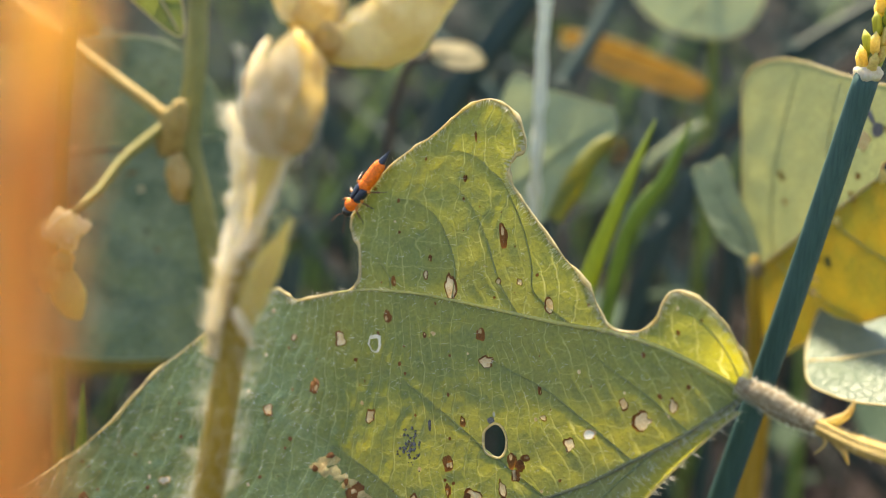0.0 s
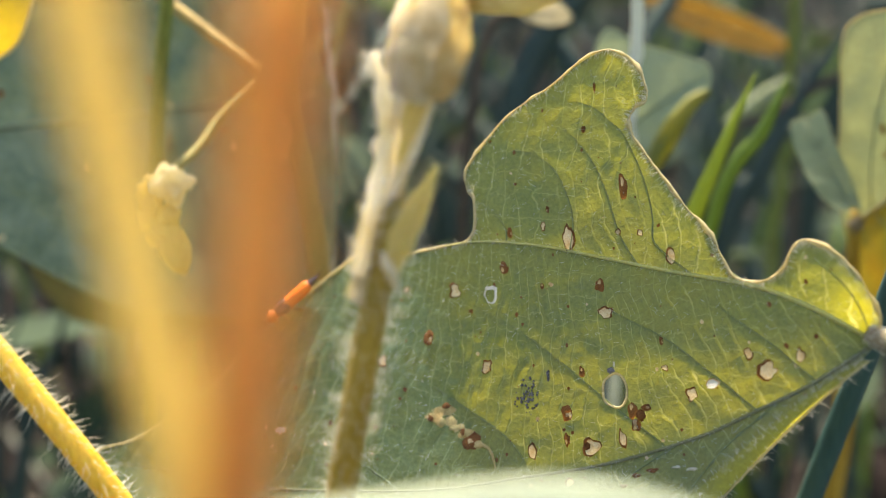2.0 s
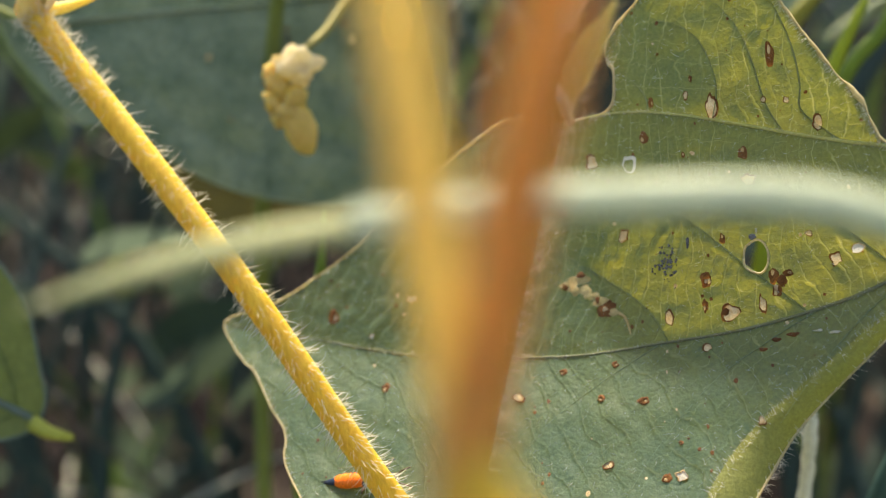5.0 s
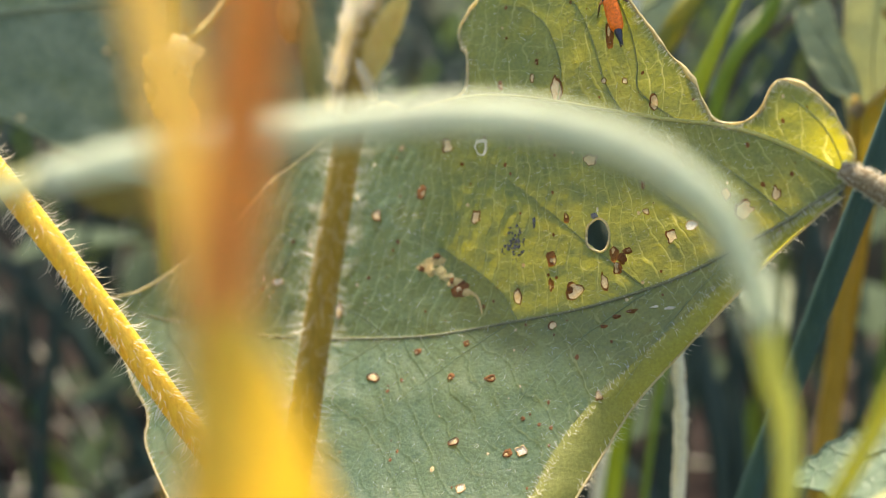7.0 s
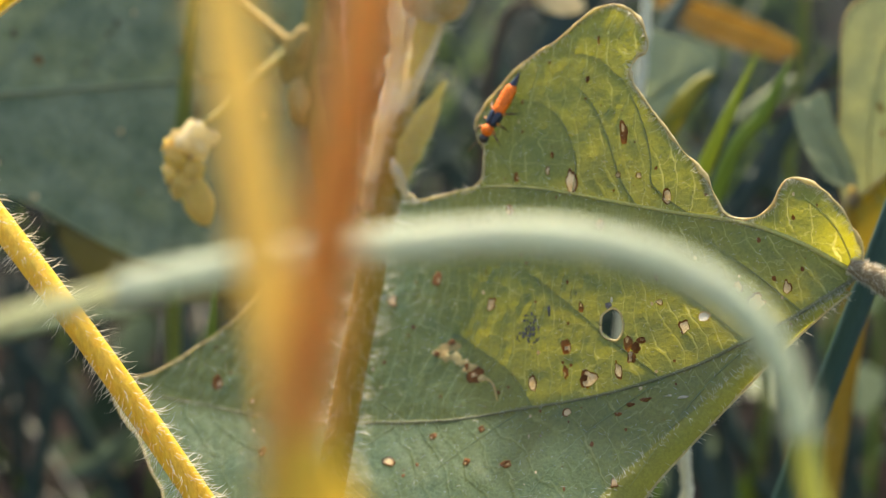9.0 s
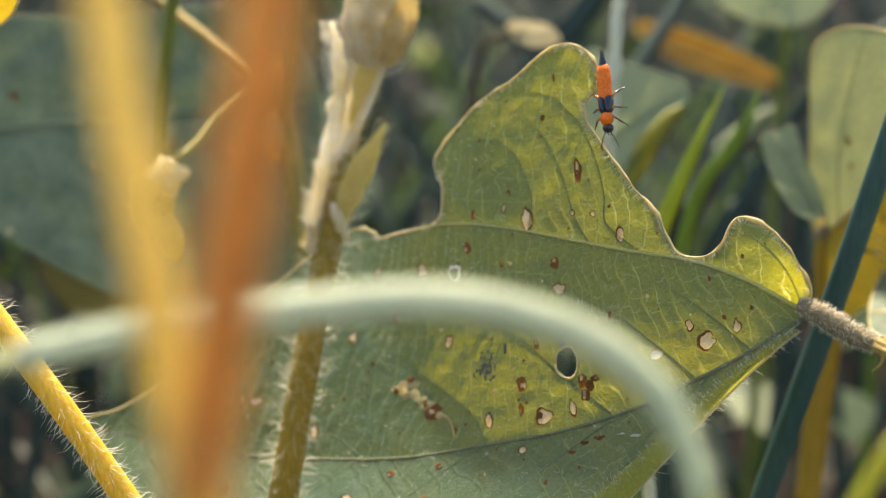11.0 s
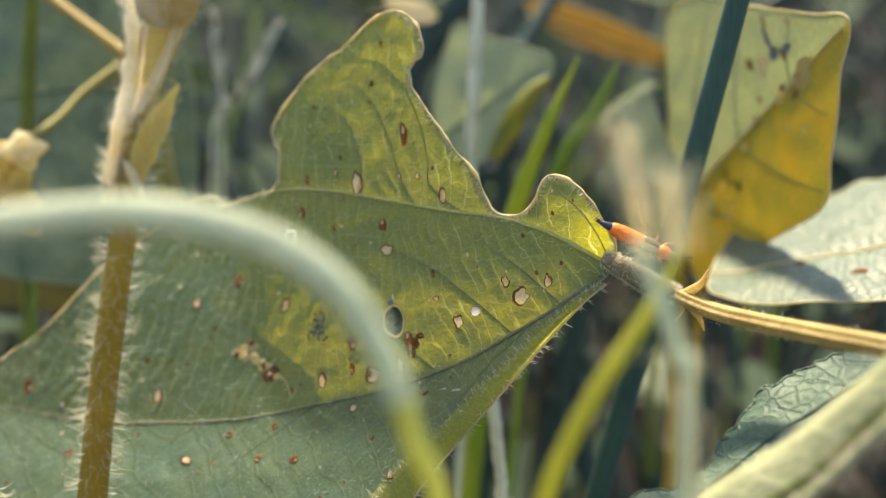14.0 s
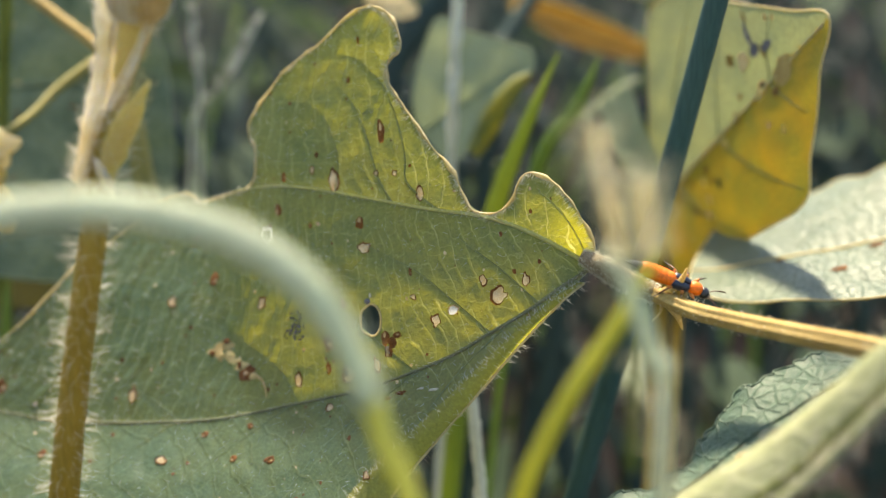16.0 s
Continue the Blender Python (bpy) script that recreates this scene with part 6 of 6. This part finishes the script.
def field():
    """The weedy field all round the place."""
    rng = random.Random(404)
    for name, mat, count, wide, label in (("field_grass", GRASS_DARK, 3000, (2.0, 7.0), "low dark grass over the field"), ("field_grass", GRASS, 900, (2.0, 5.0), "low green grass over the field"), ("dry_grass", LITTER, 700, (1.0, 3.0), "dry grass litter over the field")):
        bm = bmesh.new()
        for _ in range(count):
            x, y = rng.uniform(-2.2, 2.2), rng.uniform(-1.8, 2.8)
            if abs(x - 0.01) < 0.52 * (y + 0.05) + 0.02 or (abs(x) < 0.16 and -0.15 < y < 0.3):
                continue
            h = rng.uniform(0.04, 0.13) if mat is not LITTER else rng.uniform(0.005, 0.03)
            lean = Vector((rng.uniform(-1, 1), rng.uniform(-1, 1), 0)) * rng.uniform(0.02, 0.09)
            p0 = Vector((x, y, -0.02))
            blade(spline([p0, p0 + Vector((lean.x * 0.3, lean.y * 0.3, h * 0.6)), p0 + Vector((lean.x, lean.y, h))], 3), [rng.uniform(*wide), rng.uniform(*wide), 0.3], (rng.uniform(-1, 1), rng.uniform(-1, 1), 0.3), 0.3, 0.25, bm)
        tagged(part(name, bm, mat, None), label, "grass", kind="stuff")
    bm = bmesh.new()
    for _ in range(1100):
        x, y = rng.uniform(-2.2, 2.2), rng.uniform(-1.8, 2.8)
        if abs(x - 0.01) < 0.55 * (y + 0.05) + 0.03 or (abs(x) < 0.2 and -0.2 < y < 0.3):
            continue
        size = rng.uniform(0.010, 0.030)
        turn = Euler((rng.uniform(-0.7, 0.7), rng.uniform(-0.7, 0.7), rng.uniform(0, 6.28))).to_matrix()
        at = Vector((x, y, rng.uniform(0.0, 0.09)))
        rows = []
        for i in range(6):
            t = i / 5
            w = size * 0.62 * math.sin(math.pi * min(1, t * 0.93 + 0.05)) ** 0.8
            rows.append([bm.verts.new(at + turn @ Vector((size * (2 * t - 1), w * q, 0.25 * abs(q) * w - 0.3 * size * (t - 0.5) ** 2))) for q in (-1, 0, 1)])
        for p, q in zip(rows, rows[1:]):
            for k in range(2):
                bm.faces.new((p[k], p[k + 1], q[k + 1], q[k]))
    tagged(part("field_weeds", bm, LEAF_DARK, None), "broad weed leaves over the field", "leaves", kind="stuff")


undergrowth()
field()
broad_leaf(
    "dead_leaf", "orange-brown dead leaf hanging in the grass", 
    ((32.6, 232.5, 159.5), (40.1, 232.3, 159.2), (50, 231.5, 156), (61, 230.7, 150.5), (60, 230.7, 147.5), (49.9, 231.5, 149.5), (40, 232, 153)),
    ((33, 232.4, 157.5), (60, 230.7, 149)), DEAD, ((60, 230.7, 149), (66, 232, 120), (68, 235, -5)), LITTER, 3, 0.5, 1.6, 12)
broad_leaf(
    "dead_leaf", "bleached beige leaf scrap far behind",
    ((9.1, 186.3, 162.9), (13, 186, 163.2), (15.9, 186, 162.4), (17.4, 185.5, 160.2), (14, 185.5, 159.3), (10, 185.7, 160.5)),
    ((9.4, 186.2, 161.6), (16.8, 185.7, 161)), SILK, ((9.4, 186.2, 161.6), (2, 190, 140), (-4, 194, -5)), LITTER, 2, 0.5, 1.0, 13, margin=SILK)

broad_leaf(
    "bean_leaf", "pale sunlit leaf end far behind",
    ((43.4, 215.1, 170), (46.5, 213.7, 164.5), (53.4, 212.9, 161.6), (60.2, 212.9, 161.3), (64.6, 213.8, 164.3), (66.5, 215.8, 171), (62, 217, 178), (50, 217, 178)),
    ((56, 216.5, 177), (55, 213, 162)), LEAF_SOFT, ((56, 216.5, 177), (60, 222, 150), (62, 228, -5)), STEM_GREEN, 3, 0.5, 1.6, 14)
broad_leaf(
    "bean_leaf", "small olive leaf tip pointing down",
    ((-25, 142.3, 175), (-21.2, 141.6, 171.2), (-17.9, 141, 169.1), (-17.5, 141.6, 171.2), (-18.2, 142.4, 174), (-21, 143.1, 178), (-25, 143, 178)),
    ((-23, 143, 178), (-18, 141.2, 169.6)), LEAF_OLIVE, ((-23, 143, 178), (-30, 148, 182), (-42, 158, 120), (-46, 160, -5)), STEM_GREEN, 2, 0.4, 0.9, 15)

# ---------------------------------------------------------------- the beetle


def wing_shield(side):
    """One short, square-cut wing case, domed over the back; side is -1 or 1."""
    bm = bmesh.new()
    made = bmesh.ops.create_icosphere(bm, subdivisions=4, radius=1.0)["verts"]
    for v in made:
        x, y, z = (math.copysign(abs(c) ** p, c) for c, p in zip(v.co, (0.55, 0.6, 0.8)))
        across = 0.345 * side + 0.36 * y
        v.co = mm((1.18 + 0.92 * x * (1 - 0.10 * abs(across)), across * (1 - 0.10 * x), 0.16 + 0.46 * z - 0.42 * across * across))
    return bm


def beetle():
    ob = thing("rove_beetle", Vector((0, 0, 0)), "slender orange and blue-black rove beetle", "beetle")

    def seg(name, x, size, mat, label="", seed=0, z=0.0, pitch=0.0, parent=None, bumpy=0.03, pinch=0.0):
        turn = Euler((0, radians(90 + pitch), 0)).to_matrix()
        return part(name, blob(mm((x, 0, z)), (size[2] * 1.15, size[1] * 1.15, size[0]), turn, seed, bumpy, pinch=pinch), mat, parent or ob, label)

    head = seg("head", 3.45, (0.52, 0.48, 0.40), SHELL_BLACK, "black head", 1, -0.12, 25)
    seg("pronotum", 2.55, (0.72, 0.56, 0.52), SHELL_ORANGE, "glossy orange thorax shield", 2, 0.06)
    for s in (-1, 1):
        part("wing_case", wing_shield(s), SHELL_BLUE, ob, "metallic blue-black wing case")
        part("eye", blob(mm((3.55, 0.38 * s, 0.0)), (0.13, 0.1, 0.13), None, 4, 0.02, cuts=2), SHELL_BLACK, head)
        feel = spline([mm(p) for p in ((3.8, 0.2 * s, -0.05), (4.3, 0.50 * s, 0.05), (4.9, 0.75 * s, -0.1), (5.4, 0.9 * s, -0.3))], 5)
        part("antenna", tube(feel, [0.05, 0.055, 0.07, 0.05], 6), SHELL_SHIN, head, "brown thread antenna")
        jaw = spline([mm(p) for p in ((3.8, 0.2 * s, -0.3), (4.05, 0.14 * s, -0.38), (4.15, 0.02 * s, -0.4))], 4)
        part("jaw", tube(jaw, [0.07, 0.03], 5), SHELL_SHIN, head)
    for k, (x, w) in enumerate(((0.10, 0.60), (-0.45, 0.64), (-0.95, 0.66), (-1.45, 0.65), (-1.95, 0.60))):
        seg("abdomen_ring", x, (0.95, w, 0.52 - 0.02 * k), SHELL_ORANGE, "orange abdomen ring", 5, 0.0, bumpy=0.01)
    seg("tail", -2.95, (1.15, 0.50, 0.42), SHELL_BLUE, "black tapering tail", 10, 0.04, 180, pinch=0.75)
    for s in (-1, 1):
        tip = spline([mm(p) for p in ((-3.5, 0.10 * s, 0.06), (-3.85, 0.10 * s, 0.10), (-4.25, 0.12 * s, 0.16))], 4)
        part("tail_spine", tube(tip, [0.12, 0.08, 0.02], 6), SHELL_BLACK, ob)
    for x, go in ((2.2, 0.9), (1.5, 0.1), (0.7, -0.9)):
        for s in (-1, 1):
            thigh = spline([mm(p) for p in ((x, 0.30 * s, -0.25), (x + 0.25 * go, 0.65 * s, 0.0), (x + 0.5 * go, 0.98 * s, 0.10))], 5)
            leg = part("leg", tube(thigh, [0.12, 0.19, 0.17, 0.10], 8), SHELL_LEG, ob, "thin orange-brown jointed leg")
            shin = spline([mm(p) for p in ((x + 0.5 * go, 0.98 * s, 0.10), (x + 0.85 * go, 1.3 * s, -0.35), (x + 1.0 * go, 1.45 * s, -0.6))], 4)
            part("shin", tube(shin, [0.08, 0.10, 0.07], 7), SHELL_SHIN, leg)
            foot = spline([mm(p) for p in ((x + 1.0 * go, 1.45 * s, -0.6), (x + 1.2 * go, 1.65 * s, -0.88), (x + 1.45 * go, 1.8 * s, -0.98))], 4)
            part("foot", tube(foot, [0.055, 0.045, 0.03], 6), SHELL_BLACK, leg)
    return ob


bug = beetle()

# ---------------------------------------------------------------- what moves
BEETLE_WAY = [
    (0, 0.0048, 0.1190, 0.1579, -59, 55, 176),
    (0.2, 0.0026, 0.1197, 0.1548, -59, 61, 176),
    (0.4, 0.0019, 0.1201, 0.1538, -69, 55, 162),
    (0.6, 0.0024, 0.1190, 0.1532, -43, 69, -163),
    (0.8, 0.0011, 0.1194, 0.1514, -58, 69, 179),
    (1, -0.0008, 0.1196, 0.1477, -67, 29, 164),
    (1.2, -0.0038, 0.1211, 0.1456, -65, 27, 158),
    (1.4, -0.0090, 0.1229, 0.1443, -53, 26, -175),
    (1.6, -0.0124, 0.1215, 0.1413, -47, 32, -167),
    (2, -0.0151, 0.1210, 0.1396, -41, 38, -160),
    (2.4, -0.0181, 0.1191, 0.1361, -36, 41, -154),
    (2.8, -0.0236, 0.1160, 0.1299, -46, 32, -166),
    (3, -0.0282, 0.1150, 0.1274, -55, 18, -175),
    (3.1, -0.0311, 0.1147, 0.1265, -56, 15, -176),
    (3.3, -0.0317, 0.1144, 0.1259, -47, 27, -166),
    (3.5, -0.0307, 0.1149, 0.1266, -20, 49, -137),
    (3.7, -0.0279, 0.1108, 0.1226, 44, 35, -67),
    (3.9, -0.0267, 0.1097, 0.1218, 57, 25, -47),
    (4.2, -0.0216, 0.1045, 0.1185, 31, 37, -83),
    (4.3, -0.0220, 0.1035, 0.1177, 16, 38, -99),
    (4.5, -0.0231, 0.1005, 0.1154, 42, 30, -71),
    (4.7, -0.0213, 0.1001, 0.1153, 64, 12, -30),
    (5.1, -0.0178, 0.0992, 0.1151, 62, -22, -14),
    (5.6, -0.0044, 0.1023, 0.1208, 58, -36, -5),
    (6.1, 0.0074, 0.1080, 0.1331, 43, -54, 16),
    (6.5, 0.0142, 0.1106, 0.1495, 16, -63, 47),
    (6.8, 0.0193, 0.1099, 0.1543, -33, -70, 101),
    (7, 0.0179, 0.1120, 0.1580, -50, -59, 123),
    (7.2, 0.0170, 0.1132, 0.1601, -47, -63, 119),
    (7.6, 0.0174, 0.1140, 0.1635, -52, -57, 125),
    (8, 0.0124, 0.1174, 0.1654, -66, 27, 157),
    (8.2, 0.0090, 0.1177, 0.1617, -62, 45, 168),
    (8.7, 0.0067, 0.1178, 0.1582, -50, 48, -173),
    (9.2, 0.0054, 0.1174, 0.1551, 4, 64, -111),
    (9.6, 0.0068, 0.1174, 0.1573, 38, -57, 22),
    (10.3, 0.0158, 0.1165, 0.1668, 24, -25, -24),
    (10.5, 0.0167, 0.1157, 0.1667, 26, 2, -32),
    (10.7, 0.0183, 0.1148, 0.1657, 29, 22, -38),
    (10.9, 0.0194, 0.1135, 0.1641, 43, 62, -61),
    (11.1, 0.0210, 0.1116, 0.1610, 42, 71, -77),
    (11.3, 0.0214, 0.1108, 0.1587, 39, 48, -46),
    (11.5, 0.0227, 0.1095, 0.1569, 34, 36, -39),
    (11.7, 0.0245, 0.1079, 0.1546, 36, 40, -41),
    (12, 0.0278, 0.1053, 0.1518, 30, 25, -36),
    (12.2, 0.0278, 0.1049, 0.1503, 26, 2, -30),
    (12.4, 0.0291, 0.1038, 0.1515, 59, -32, -22),
    (12.6, 0.0308, 0.1031, 0.1526, 66, -48, -18),
    (12.8, 0.0320, 0.1023, 0.1528, 62, -39, -23),
    (13, 0.0331, 0.1017, 0.1527, 45, 6, -35),
    (13.2, 0.0343, 0.1007, 0.1514, 42, 19, -37),
    (13.5, 0.0367, 0.0984, 0.1497, 54, 31, -7),
    (13.8, 0.0384, 0.0980, 0.1481, 52, 20, -3),
    (14, 0.0401, 0.0981, 0.1483, 53, 24, -5),
    (14.5, 0.0404, 0.0985, 0.1495, 48, -12, 5),
    (15, 0.0395, 0.0980, 0.1479, 48, -9, 4),
    (15.5, 0.0423, 0.0972, 0.1451, 54, 40, -13),
    (16, 0.0448, 0.0971, 0.1451, 52, 21, -4),
]


def sway(ob, foot, rows):
    """A stalk that drifts, leans and sinks: rows of seconds, the shift of its foot (mm), its lean (degrees) and its sinking (mm)."""
    walk(ob, [(t, pose((foot[0] + dx + 0.13 * down) * 0.001, foot[1] * 0.001, (foot[2] + down) * 0.001, 0, lean, 0)) for t, dx, lean, down in rows])


def motions():
    walk(bug, [(t, pose(x, y, z, rx, ry, rz)) for t, x, y, z, rx, ry, rz in BEETLE_WAY])
    sway(rust, RUST_FOOT, ((0.0, 0.63, 0.3, 0), (0.5, 0.2, 0.35, 0), (1.0, -0.2, 0.12, 0), (1.5, 0.59, -0.3, 0), (2.0, 0.62, -0.6, 0), (2.5, -2.0, -0.21, -1.5), (3.0, -0.09, -0.96, -3), (3.5, -1.92, -1.04, -5), (4.0, -4.14, -1.33, -6), (4.5, -3.5, -0.9, -4.5), (6.8, -0.91, 0.95, 0), (7.0, 0.45, 0.71, 0), (7.5, -1.33, 0.96, 0), (8.0, -1.62, 0.97, 0), (10.5, 0.34, 0.73, 0), (11.0, 0.44, 0.95, 0), (12.0, 0.84, 1.16, 0), (13.0, 1.16, 1.32, 0), (14.0, 2.52, 1.41, 0), (16.0, 2.95, 1.46, 0)))
    sway(straw, STRAW_FOOT, ((0.0, 0.8, 0.2, 0), (0.5, 0.7, 0.06, 0), (1.0, -0.81, 0.64, 0), (1.5, -0.75, 0.4, 0), (2.0, 0.55, -0.36, 0), (2.5, -1.39, -0.29, 0), (3.0, -1.33, -0.48, 0), (3.5, -2.06, -0.97, 0), (4.0, -2.83, -2.32, 0), (4.5, -2.61, -1.65, 0), (6.8, -0.2, 0.37, 0), (7.0, 0.05, 0.52, 0), (8.0, -0.83, 0.55, 0), (10.5, -0.25, 0.55, 0), (11.0, 1.44, 0.31, 0), (12.0, 1.72, 0.56, 0), (13.0, 2.17, 0.62, 0), (14.0, 2.08, 1.16, 0), (16.0, 2.13, 1.32, 0)))
    for ob, (x, y, z) in ((stalk, (15, 112, -6)), (yolk, (-45.4, 97.7, 160.8))):
        walk(ob, [(t, pose((x + dx) * 0.001, y * 0.001, z * 0.001)) for t, dx in ((0.0, -1.7), (1.5, -1.6), (2.5, -1.1), (3.5, 0.0), (4.5, 0.0), (6.8, -1.5), (8.0, -1.6), (16.0, -1.8))])
    rows = []
    for t, dz, tilt in ((0.0, -9.5, 0), (1.0, -8.5, 0), (1.5, -6.8, 0), (2.0, -5.0, 0.01), (2.5, -4.7, 0.03), (3.0, -4.1, 0.06), (3.5, -3.5, 0.08), (4.5, -2.9, 0.10), (6.8, -0.7, 0), (8.0, -0.7, 0), (10.5, -1.4, 0), (12.5, -1.2, 0), (14.0, -0.3, 0), (16.0, 0.0, 0)):
        foot = ARCH_CROWN + Euler((0, tilt, 0)).to_matrix() @ (ARCH_FOOT - ARCH_CROWN)
        rows.append((t, pose(foot.x, foot.y, foot.z + 0.001 * dz, 0, math.degrees(tilt), 0)))
    walk(arch, rows)


motions()
